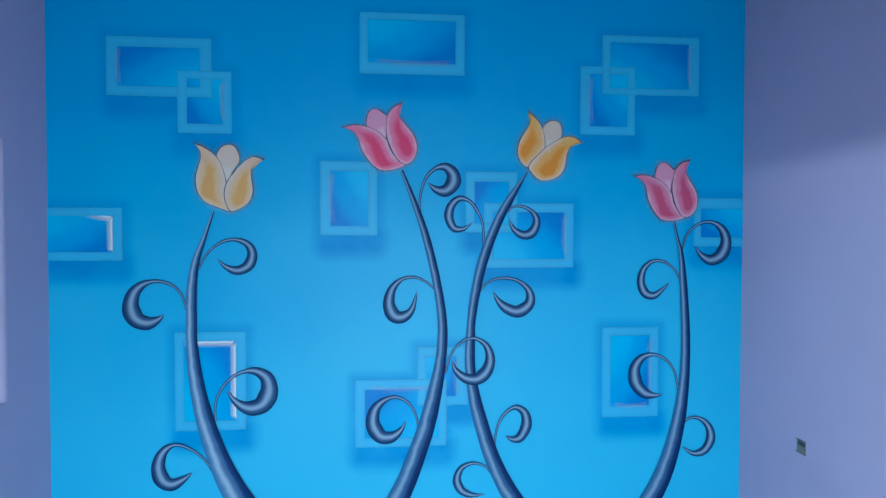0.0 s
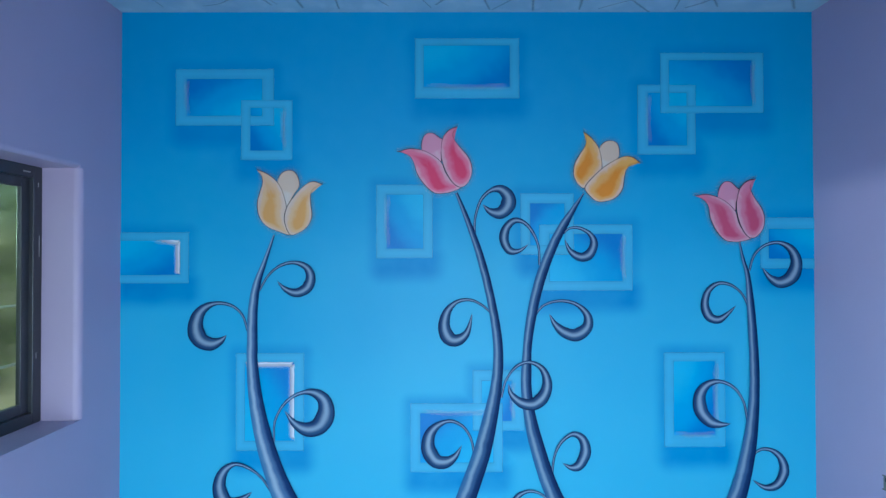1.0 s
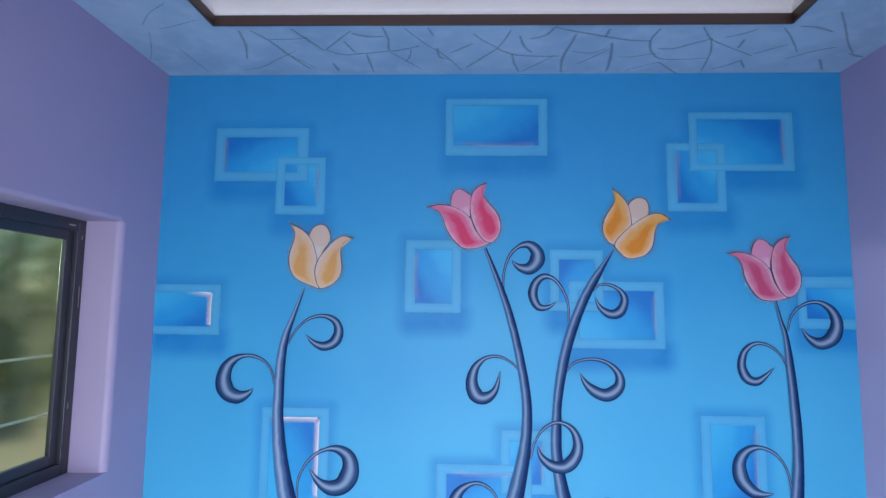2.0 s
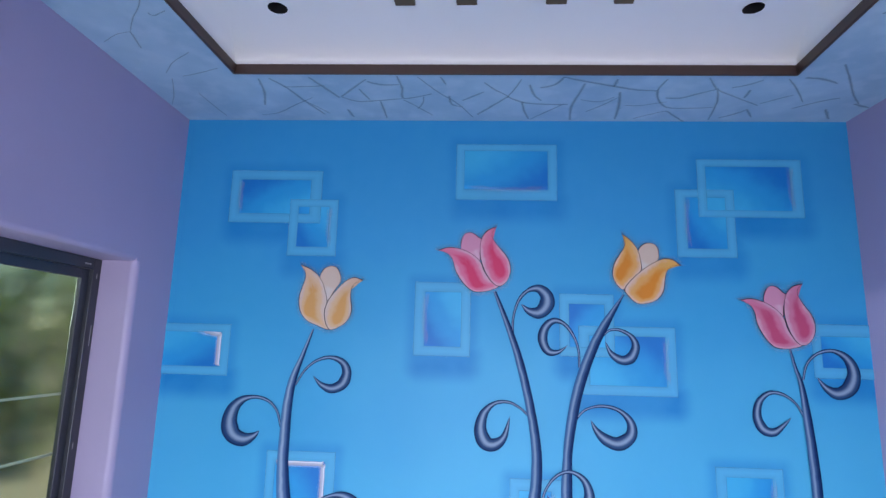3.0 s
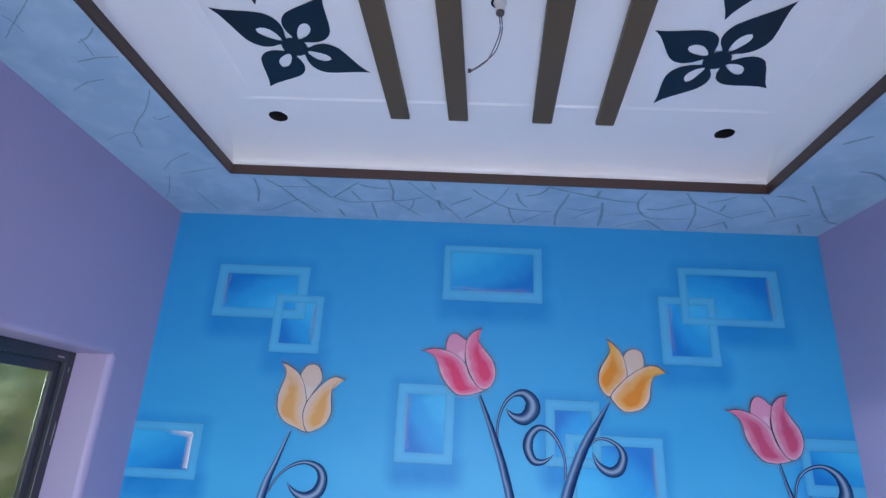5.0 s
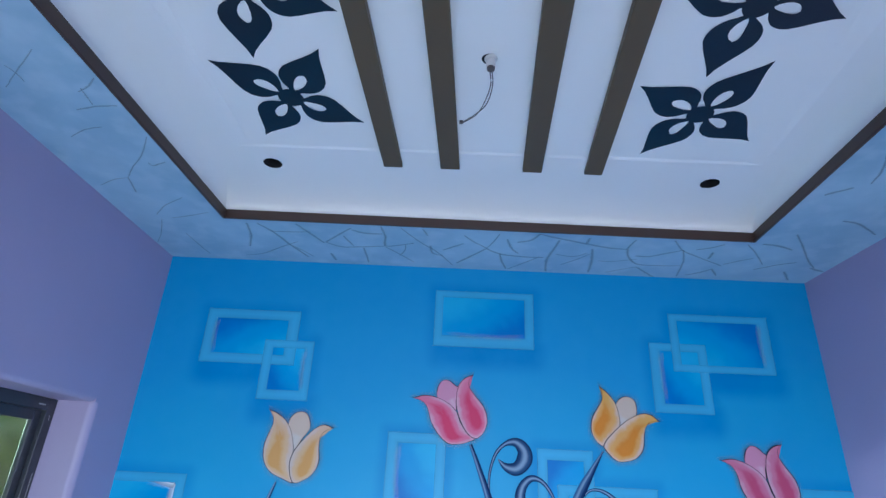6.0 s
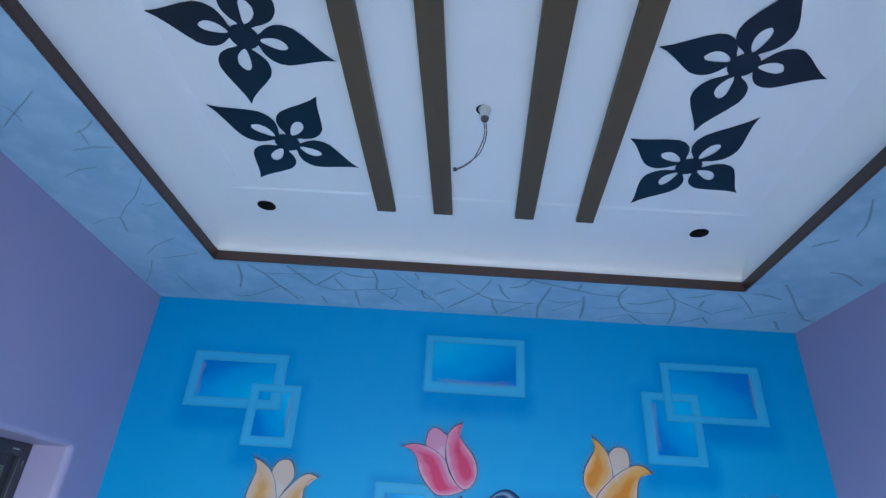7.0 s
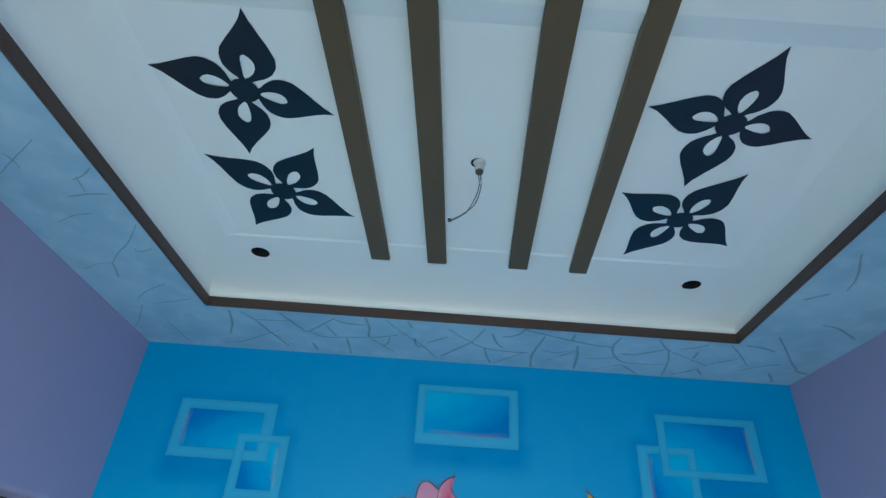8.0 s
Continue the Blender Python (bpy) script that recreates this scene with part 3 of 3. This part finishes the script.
holder = thing("lamp_holder", (1.590, -1.437, panel_z(-1.437)), "white ceiling lamp holder with loose dangling wires", "lamp holder")
# flat dark disc behind the rose, set slightly to its left
bm = bmesh.new()
bm.faces.new([bm.verts.new((x, y, -0.0015)) for x, y in circle(-0.006, 0.002, 0.0215)])
part("dark_disc", bm, HOLE, holder, "flat dark disc behind the rose")
part("ceiling_rose", lathe([(0.0, 0), (0.019, 0), (0.020, -0.004), (0.018, -0.007), (0.014, -0.010), (0.0, -0.010)]), PLASTIC, holder)
part("socket", lathe([(0.013, -0.009), (0.014, -0.02), (0.0135, -0.030), (0.012, -0.034), (0.0, -0.034)]), PLASTIC, holder)
part("socket_ring", lathe([(0.010, -0.034), (0.0125, -0.037), (0.0115, -0.044), (0.0, -0.045)]), WIRE, holder, "dark metal ring")
for off in (0.0, 0.006):
    pts = curve_points([(0.003 - off, 0.0, -0.045), (0.008 - off, 0.03, -0.078), (-0.004 - off * 1.5, 0.105, -0.085), (-0.033, 0.165 + off, -0.078), (-0.075, 0.232 + off, -0.062)], 8)
    part("cable", tube(pts, 0.0016, 6), WIRE, holder, "thin dark loose wire")
part("cable_end", box(-0.086, 0.228, -0.067, -0.074, 0.24, -0.057, bevel=0.002), WIRE, holder)

# ---- window in the lilac wall ----
FX = -0.16
window = thing("window_1", (FX, (WY0 + WY1) / 2, WZ0), "dark metal framed window with tinted glass", "window", kind="structure")
inv = Matrix.Translation((-FX, -(WY0 + WY1) / 2, -WZ0))


def wpart(name, bm, mat, parent=window, label=""):
    ob = part(name, bm, mat, parent, label)
    if parent is window:
        ob.matrix_parent_inverse = inv
    return ob


b = 0.05
for name, sizes in (("frame_stile", (WY1 - b, WZ0, WY1, WZ1)), ("frame_stile", (WY0, WZ0, WY0 + b, WZ1)),
                    ("frame_rail", (WY0 + b, WZ1 - b, WY1 - b, WZ1)), ("frame_rail", (WY0 + b, WZ0, WY1 - b, WZ0 + b))):
    y0, z0, y1, z1 = sizes
    wpart(name, box(FX - 0.07, y0, z0, FX, y1, z1, bevel=0.003), FRAME)
MID = (WY0 + WY1) / 2
for x1, y0, y1 in ((FX - 0.018, MID - 0.02, WY1 - b), (FX - 0.045, WY0 + b, MID + 0.02)):
    s = 0.042
    z0, z1 = WZ0 + b, WZ1 - b
    for name, q in (("sash_stile", (y1 - s, z0, y1, z1)), ("sash_stile", (y0, z0, y0 + s, z1)), ("sash_rail", (y0 + s, z1 - s, y1 - s, z1)), ("sash_rail", (y0 + s, z0, y1 - s, z0 + s))):
        wpart(name, box(x1 - 0.022, q[0], q[1], x1, q[2], q[3], bevel=0.002), FRAME)
    pane = wpart("pane", box(x1 - 0.013, y0 + s, z0 + s, x1 - 0.009, y1 - s, z1 - s), GLASS)
    pane.visible_shadow = False
for z in (1.367, 1.612):
    wpart("grille_bar", box(FX - 0.080, WY0, z - 0.005, FX - 0.073, WY1, z + 0.005), METAL, label="thin pale metal bar")

# small pale flecks on the window frame
for y, z, dy, dz in ((-0.39, 2.168, 0.020, 0.003), (-0.318, 1.86, 0.0015, 0.045), (-0.332, 1.40, 0.002, 0.012), (-0.325, 2.12, 0.002, 0.010)):
    wpart("pale_fleck", box(FX - 0.0005, y - dy, z - dz, FX + 0.0006, y + dy, z + dz, bevel=0.0004), METAL, label="small pale fleck")

# empty switch box in the lilac wall
sw = thing("wall_box", (W, -0.432, 0.891), "small open metal electrical box in lilac wall", "electrical box")
for name, sizes, mat in (("back_plate", (-0.002, -0.026, -0.028, 0.0, 0.026, 0.028), BOX_GREY), ("rim", (-0.006, -0.028, 0.026, 0.0, 0.028, 0.030), BOX_GREY),
                         ("rim", (-0.006, -0.028, -0.030, 0.0, 0.028, -0.026), BOX_GREY), ("cover", (-0.008, -0.024, 0.006, -0.003, 0.012, 0.024), FRAME)):
    part(name, box(*sizes, bevel=0.001), mat, sw)


# ---- painted frames on the mural wall ----
def painted_frame(name, outer, hole, dark, lit, order):
    x0, z0, x1, z1 = outer
    a0, b0, a1, b1 = hole
    y = 0.0020 + 0.0005 * (order % 2)
    root = thing("painted_rectangle", ((x0 + x1) / 2, 0, (z0 + z1) / 2), "pale blue rectangular frame airbrushed on the blue wall", "painted rectangle", "mural rectangles")
    inv = Matrix.Translation((-(x0 + x1) / 2, 0, -(z0 + z1) / 2))

    def put(n, bm, mat):
        part(n, bm, mat, root).matrix_parent_inverse = inv

    rows, uvs = [], []
    n = 10
    for i in range(n + 1):
        row, uv = [], []
        for k in range(n + 1):
            u, v = i / n, k / n
            row.append((a0 + (a1 - a0) * u, -y, b0 + (b1 - b0) * v))
            du, dv = (u if dark[0] > 0 else 1 - u), (v if dark[1] > 0 else 1 - v)
            uv.append((min(1, max(0, 0.72 * du ** 1.5 + 0.64 * dv ** 1.5 - 0.06)), v))
        rows.append(row)
        uvs.append(uv)
    put("opening", grid_faces(rows, uvs), PANEL)
    y += 0.0018
    for corners in (((x0, z0), (x1, z0), (a1, b0), (a0, b0)), ((x1, z0), (x1, z1), (a1, b1), (a1, b0)),
                    ((x1, z1), (x0, z1), (a0, b1), (a1, b1)), ((x0, z1), (x0, z0), (a0, b0), (a0, b1))):
        if corners[0][0] == corners[3][0] and corners[1][0] == corners[2][0]:
            continue
        rows = [[(x, -y, z) for x, z in (corners[0], corners[3])], [(x, -y, z) for x, z in (corners[1], corners[2])]]
        put("border", grid_faces(rows, [[(0, 0), (1, 0)], [(0, 1), (1, 1)]]), BORDER)
    y += 0.0014
    for side in lit:
        mat = LIT_WHITE if side.isupper() else LIT_PINK
        t = 0.034
        back = 0.003 if side.isupper() else 0.017
        e = side.lower()
        if e == "l":
            line, away = ((a0 + back, b0), (a0 + back, b1)), (-t, 0)
        elif e == "r":
            line, away = ((a1 + back, b0), (a1 + back, b1)), (-t, 0)
        elif e == "h":
            line, away = (((a0 + a1) / 2, b1 + back), (a1, b1 + back)), (0, -t)
        elif e == "t":
            line, away = ((a0, b1 + back), (a1, b1 + back)), (0, -t)
        else:
            line, away = ((a0, b0 + back), (a1, b0 + back)), (0, -t)
        (px, pz), (qx, qz) = line
        fade = (0.0, 0.85, 0.95, 1.0) if e == "h" else ((0.0, 0.06, 0.93, 1.0) if side.isupper() else (0.0, 0.3, 0.75, 1.0))
        rows, uvs = [], []
        for k, v in enumerate(fade):
            x, z = px + (qx - px) * v, pz + (qz - pz) * v
            rows.append([(x + away[0] * c, -y, z + away[1] * c) for c in (0, 0.25, 0.5, 1)])
            uvs.append([(1.0 if k in (0, 3) else c, v) for c in (0, 0.25, 0.5, 1)])
        put("lit_edge", grid_faces(rows, uvs), mat)
        y += 0.0005


for order, row in enumerate(FRAMES):
    painted_frame(*row, order)

# ---- painted tulips ----
# petal outlines as smooth closed curves, in a square in which the left tip is (0, 0) and the right tip (1, 0)
CUP = {
    "back_petal": [(0.34, -0.11), (0.36, 0.02), (0.44, 0.09), (0.54, 0.10), (0.62, 0.03), (0.67, -0.10), (0.61, -0.28), (0.56, -0.46), (0.45, -0.27)],
    "left_petal": [(0.00, 0.00), (0.14, -0.02), (0.30, -0.09), (0.43, -0.22), (0.55, -0.45), (0.57, -0.66), (0.70, -0.85), (0.51, -0.84), (0.32, -0.80), (0.18, -0.68), (0.11, -0.50), (0.11, -0.33), (0.12, -0.18), (0.08, -0.07)],
    "right_petal": [(1.00, 0.00), (0.86, 0.01), (0.74, -0.09), (0.63, -0.28), (0.56, -0.46), (0.57, -0.66), (0.70, -0.85), (0.85, -0.77), (0.94, -0.65), (0.96, -0.49), (0.90, -0.32), (0.87, -0.19), (0.90, -0.08)],
}
BOWL = {
    "back_petal": CUP["back_petal"],
    "left_petal": [(0.00, 0.00), (0.14, -0.02), (0.30, -0.09), (0.43, -0.22), (0.52, -0.38), (0.47, -0.55), (0.44, -0.76), (0.32, -0.77), (0.18, -0.67), (0.11, -0.50), (0.11, -0.33), (0.12, -0.18), (0.08, -0.07)],
    "right_petal": [(1.00, 0.00), (0.86, 0.02), (0.72, -0.05), (0.57, -0.27), (0.47, -0.53), (0.43, -0.76), (0.56, -0.84), (0.71, -0.86), (0.85, -0.77), (0.94, -0.65), (0.96, -0.49), (0.90, -0.32), (0.87, -0.19), (0.90, -0.08)],
}
FLARE = {
    "back_petal": [(0.35, -0.13), (0.41, 0.02), (0.51, 0.09), (0.61, 0.06), (0.68, -0.05), (0.71, -0.12), (0.61, -0.27), (0.55, -0.41), (0.47, -0.26)],
    "left_petal": [(0.00, 0.00), (0.17, -0.02), (0.34, -0.12), (0.47, -0.26), (0.55, -0.43), (0.55, -0.60), (0.59, -0.77), (0.67, -0.90), (0.54, -0.91), (0.41, -0.89), (0.26, -0.82), (0.17, -0.65), (0.13, -0.43), (0.15, -0.23), (0.11, -0.10)],
    "right_petal": [(1.00, 0.00), (0.86, 0.00), (0.72, -0.08), (0.62, -0.25), (0.57, -0.42), (0.56, -0.61), (0.59, -0.79), (0.67, -0.90), (0.79, -0.89), (0.91, -0.79), (0.97, -0.65), (0.97, -0.49), (0.91, -0.30), (0.88, -0.15), (0.91, -0.06)],
}


def bloom(root, inv, shape, left, right, colours, glow):
    l, r = Vector(left), Vector(right)
    ex = r - l
    ez = Vector((-ex.y, ex.x))
    to = lambda p: l + ex * p[0] + ez * p[1]
    mid = to((0.55, -0.5))
    depth = 0.0125
    for name, knots in shape.items():
        sharp = knots if name == "back_petal" else [knots[0]] + knots
        pts = [to(p) for p in curve_points(sharp, 6, True)]
        n = len(pts)
        lo, hi = to((sum(p[0] for p in knots) / len(knots), min(p[1] for p in knots) * 0.8)), to((sum(p[0] for p in knots) / len(knots), max(p[1] for p in knots) - 0.28))
        if name == "back_petal":
            chain = [lo, hi]
        else:
            chain = [lo, hi, hi + (to(knots[0]) - hi) * 0.86]
        rows, uvs, ring, ring_uv = [], [], [], []
        for i, p in enumerate(pts):
            best = None
            for k, (c0, c1) in enumerate(zip(chain, chain[1:])):
                t = min(1, max(0, (p - c0).dot(c1 - c0) / (c1 - c0).dot(c1 - c0)))
                away = (p - c0 - (c1 - c0) * t).length
                if best is None or away < best[0]:
                    best = (away, c0 + (c1 - c0) * t, t * 0.7 if k == 0 and len(chain) > 2 else (0.7 + 0.3 * t if k else t))
            q, s = best[1], best[2]
            rows.append([(p.x + (q.x - p.x) * f, -depth - 0.0006 * f, p.y + (q.y - p.y) * f) for f in (0, 0.15, 0.35, 0.65, 1.0)])
            uvs.append([(f * (1.15 - 0.45 * s), s) for f in (0, 0.15, 0.35, 0.65, 1.0)])
            d = (pts[(i + 1) % n] - pts[i - 1]).normalized()
            out = Vector((d.y, -d.x))
            if out.dot(p - mid) < 0:
                out = -out
            e = p + out * 0.026
            ring.append([(p.x, -0.0108, p.y), (e.x, -0.0108, e.y)])
            ring_uv.append([(0, 0), (1, 0)])
        part("halo", grid_faces(ring, ring_uv, True), glow, root, "soft pale spray round the petal").matrix_parent_inverse = inv
        sheet = grid_faces(rows, uvs, True)
        under = sheet.faces.new([sheet.verts.new((p.x, 0.0005 - depth, p.y)) for p in pts])
        for loop in under.loops:
            loop[sheet.loops.layers.uv.active].uv = (0.72, 0.62)
        petal = part(name, sheet, colours[1] if name == "back_petal" else colours[0], root)
        petal.matrix_parent_inverse = inv
        part("outline", stroke(pts, lambda v: (0.0030 + 0.0011 * math.sin(v * 19)) * min(1, 0.25 + 9 * min(v, 1 - v)), depth + 0.001, 1, True), OUTLINE, petal, "thin black brushed outline")
        depth += 0.0018


# painted stems with curled tendrils
CURL_WIDTH = [(0.0, 0.010), (0.15, 0.012), (0.34, 0.019)]


def plant(stem, widths, curls, flower, label, stalk=STEM):
    root = thing("painted_tulip", (stem[0][0], 0, stem[0][1]), label, "painted flower", "mural tulips")
    inv = Matrix.Translation((-stem[0][0], 0, -stem[0][1]))
    pts = [p + Vector((-0.004, 0)) for p in curve_points(stem, 6)]
    thick = blend_table(widths)
    part("stalk", stroke(pts, lambda v: 1.1 * thick(v), 0.0075, 6), stalk, root).matrix_parent_inverse = inv
    for i, (knots, most, over) in enumerate(curls):
        pts = curve_points(knots, 6)
        table = CURL_WIDTH + [(0.50, 0.006 + 0.75 * most), (0.64, 1.18 * most), (0.80, 0.90 * most), (0.92, 0.38 * most), (1.0, 0.0)]
        bm = stroke(pts, blend_table(table), 0.0092 if over else 0.0062, 6)
        part("tendril", bm, CURL, root, "curled blue-grey tendril").matrix_parent_inverse = inv
    bloom(root, inv, *flower)


plant([(0.745, 1.919), (0.698, 1.784), (0.661, 1.677), (0.644, 1.558), (0.641, 1.425), (0.642, 1.291), (0.659, 1.13), (0.691, 0.969), (0.739, 0.805), (0.806, 0.641), (0.885, 0.505), (1.02, 0.32), (1.1, 0.12)],
      [(0.0, 0.008), (0.085, 0.0214), (0.168, 0.0348), (0.253, 0.0429), (0.403, 0.0482), (0.503, 0.0616), (0.614, 0.0804), (0.682, 0.0884), (0.75, 0.1045), (1, 0.1394)], [
          ([(0.671, 1.651), (0.713, 1.723), (0.77, 1.77), (0.835, 1.786), (0.894, 1.765), (0.917, 1.717), (0.899, 1.664), (0.847, 1.64), (0.795, 1.658), (0.756, 1.696)], 0.046, False),
          ([(0.615, 1.457), (0.593, 1.526), (0.55, 1.572), (0.486, 1.591), (0.423, 1.578), (0.377, 1.533), (0.364, 1.467), (0.388, 1.414), (0.439, 1.395), (0.485, 1.411), (0.513, 1.437)], 0.072, False),
          ([(0.743, 0.927), (0.746, 1.021), (0.786, 1.101), (0.849, 1.151), (0.922, 1.163), (0.979, 1.129), (0.992, 1.064), (0.96, 1.002), (0.902, 0.985), (0.842, 1.013), (0.793, 1.074)], 0.078, False),
          ([(0.736, 0.676), (0.684, 0.753), (0.62, 0.801), (0.556, 0.819), (0.504, 0.788), (0.48, 0.719), (0.498, 0.654), (0.541, 0.631), (0.593, 0.654), (0.637, 0.687)], 0.064, False),
      ], (CUP, (0.663, 2.231), (0.972, 2.162), (CREAM, GOLD_PALE), HALO), "pale yellow tulip with curly blue-grey stem painted on wall", STEM_PALE)
plant([(1.624, 2.12), (1.676, 1.99), (1.734, 1.826), (1.783, 1.634), (1.817, 1.44), (1.823, 1.302), (1.809, 1.163), (1.781, 1.025), (1.746, 0.881), (1.701, 0.748), (1.649, 0.611), (1.595, 0.5), (1.5, 0.3), (1.44, 0.12)],
      [(0, 0.0134), (0.005, 0.0134), (0.08, 0.0241), (0.177, 0.0348), (0.252, 0.0375), (0.349, 0.0429), (0.438, 0.0482), (0.557, 0.0697), (0.63, 0.0777), (0.752, 0.0858), (1, 0.1126)], [
          ([(1.709, 1.894), (1.709, 1.99), (1.734, 2.077), (1.777, 2.127), (1.83, 2.139), (1.868, 2.106), (1.868, 2.06), (1.832, 2.024), (1.783, 2.031), (1.747, 2.064)], 0.064, False),
          ([(1.786, 1.54), (1.742, 1.579), (1.687, 1.604), (1.624, 1.596), (1.575, 1.549), (1.559, 1.476), (1.583, 1.42), (1.627, 1.412), (1.671, 1.45), (1.695, 1.54)], 0.059, False),
          ([(1.834, 1.135), (1.856, 1.218), (1.903, 1.281), (1.967, 1.305), (2.029, 1.274), (2.054, 1.209), (2.038, 1.145), (1.99, 1.104), (1.929, 1.111), (1.881, 1.153), (1.867, 1.201)], 0.054, True),
          ([(1.704, 0.846), (1.69, 0.93), (1.652, 0.994), (1.591, 1.023), (1.531, 1.005), (1.49, 0.96), (1.482, 0.893), (1.517, 0.834), (1.569, 0.827), (1.613, 0.857), (1.643, 0.906)], 0.064, False),
      ], (FLARE, (1.343, 2.318), (1.623, 2.438), (PINK, PINK_PALE), HALO), "deep pink tulip with curly blue-grey stem painted on wall")
plant([(2.238, 2.118), (2.158, 1.993), (2.103, 1.896), (2.055, 1.785), (2.014, 1.66), (1.986, 1.536), (1.967, 1.411), (1.959, 1.286), (1.959, 1.16), (1.982, 1.006), (2.019, 0.865), (2.065, 0.723), (2.127, 0.588), (2.205, 0.46), (2.33, 0.29), (2.42, 0.12)],
      [(0, 0.008), (0.009, 0.008), (0.073, 0.0375), (0.161, 0.0429), (0.237, 0.0456), (0.338, 0.0429), (0.424, 0.0375), (0.481, 0.0456), (0.56, 0.0482), (0.633, 0.0616), (0.709, 0.067), (0.774, 0.0724), (1, 0.1018)], [
          ([(2.019, 1.771), (2.016, 1.854), (1.991, 1.923), (1.949, 1.975), (1.899, 1.986), (1.86, 1.95), (1.849, 1.895), (1.874, 1.843), (1.921, 1.84), (1.968, 1.873)], 0.04, False),
          ([(2.136, 1.924), (2.167, 1.949), (2.215, 1.949), (2.263, 1.922), (2.283, 1.877), (2.261, 1.824), (2.216, 1.81), (2.167, 1.841), (2.142, 1.896)], 0.043, False),
          ([(1.992, 1.522), (2.039, 1.577), (2.118, 1.599), (2.197, 1.582), (2.248, 1.531), (2.248, 1.472), (2.195, 1.434), (2.138, 1.448), (2.093, 1.488), (2.067, 1.535)], 0.054, False),
          ([(2.076, 0.759), (2.087, 0.849), (2.12, 0.919), (2.177, 0.959), (2.225, 0.933), (2.237, 0.873), (2.209, 0.812), (2.169, 0.799), (2.129, 0.82)], 0.048, False),
          ([(2.059, 0.639), (2.022, 0.674), (1.966, 0.687), (1.913, 0.663), (1.891, 0.608), (1.913, 0.554), (1.967, 0.529), (2.031, 0.532)], 0.038, False),
      ], (BOWL, (2.235, 2.411), (2.502, 2.264), (GOLD, GOLD_PALE), HALO), "orange-yellow tulip with curly blue-grey stem painted on wall")
plant([(2.987, 1.890), (3.006, 1.8), (3.028, 1.715), (3.041, 1.572), (3.052, 1.4), (3.057, 1.256), (3.053, 1.112), (3.039, 0.968), (3.014, 0.824), (2.98, 0.694), (2.93, 0.565), (2.86, 0.44), (2.76, 0.28), (2.68, 0.12)],
      [(0, 0.008), (0.009, 0.008), (0.105, 0.0161), (0.168, 0.0241), (0.226, 0.0348), (0.299, 0.0402), (0.383, 0.0429), (0.441, 0.0456), (0.512, 0.0536), (0.584, 0.0643), (0.66, 0.0724), (0.74, 0.0858), (1, 0.1126)], [
          ([(3.033, 1.743), (3.056, 1.815), (3.106, 1.863), (3.175, 1.878), (3.235, 1.846), (3.26, 1.781), (3.237, 1.714), (3.183, 1.686), (3.132, 1.709), (3.096, 1.757)], 0.059, False),
          ([(3.026, 1.572), (2.993, 1.635), (2.939, 1.675), (2.88, 1.681), (2.833, 1.644), (2.816, 1.579), (2.838, 1.522), (2.882, 1.507), (2.926, 1.535), (2.967, 1.575)], 0.04, False),
          ([(3.018, 1.017), (2.999, 1.113), (2.953, 1.18), (2.885, 1.21), (2.823, 1.193), (2.788, 1.14), (2.795, 1.068), (2.837, 1.018), (2.887, 1.003), (2.937, 1.007)], 0.059, False),
          ([(3.023, 0.817), (3.047, 0.86), (3.088, 0.885), (3.142, 0.875), (3.182, 0.833), (3.192, 0.775), (3.159, 0.715), (3.099, 0.702), (3.039, 0.739)], 0.043, False),
      ], (FLARE, (2.772, 2.103), (3.058, 2.184), (ROSE, PINK_PALE), HALO), "rose pink tulip with curly stem painted beside the corner")
# ---- outside the window ----
tagged(part("ground", box(-400, -400, -0.5, 400, 400, -0.3), GROUND), "dry earth around the house", "ground", kind="structure")


def shrub(x, y, high, wide, seed):
    rng = random.Random(seed)
    root = thing("tree", (x, y, -0.3), "dense green leafy tree outside the window", "tree", "trees outside")
    bm = bmesh.new()
    for k in range(5):
        a = rng.uniform(0, 6.28)
        top = Vector((math.cos(a) * wide * 0.3, math.sin(a) * wide * 0.3, high * rng.uniform(0.6, 0.85)))
        pts = curve_points([(0.05 * k - 0.1, 0, 0), (top.x * 0.3, top.y * 0.3, top.z * 0.5), tuple(top)], 4)
        sub = tube(pts, 0.05, 6)
        me = bpy.data.meshes.new("limb")
        sub.to_mesh(me)
        sub.free()
        bm.from_mesh(me)
    part("trunk", bm, BARK, root)
    verts, faces = [], []
    for k in range(5200):
        u = rng.uniform(-1, 1)
        a = rng.uniform(0, 6.28)
        r = (0.55 + 0.45 * rng.random()) * (1 + 0.22 * math.sin(3 * a + seed) * math.cos(4 * u))
        c = Vector((math.cos(a) * wide * 0.5 * r * math.sqrt(1 - u * u), math.sin(a) * wide * 0.5 * r * math.sqrt(1 - u * u), high * (0.5 + 0.5 * u * r)))
        s = rng.uniform(0.05, 0.11)
        m = Euler((rng.uniform(-1, 1), rng.uniform(-1, 1), rng.uniform(0, 6.28))).to_matrix()
        i = len(verts)
        verts += [c + m @ Vector(p) for p in ((-s, 0, 0), (0, -s * 0.45, 0.01), (s, 0, 0), (0, s * 0.45, 0.01))]
        faces.append((i, i + 1, i + 2, i + 3))
    me = bpy.data.meshes.new("crown")
    me.from_pydata(verts, [], faces)
    me.materials.append(LEAF)
    ob = new("crown", me)
    ob.parent = root


for k in range(6):
    shrub(-6.0 - 0.7 * (k % 2), 6.4 - 2.1 * k, 3.9 + 0.5 * math.sin(k * 2.3), 3.1, k)
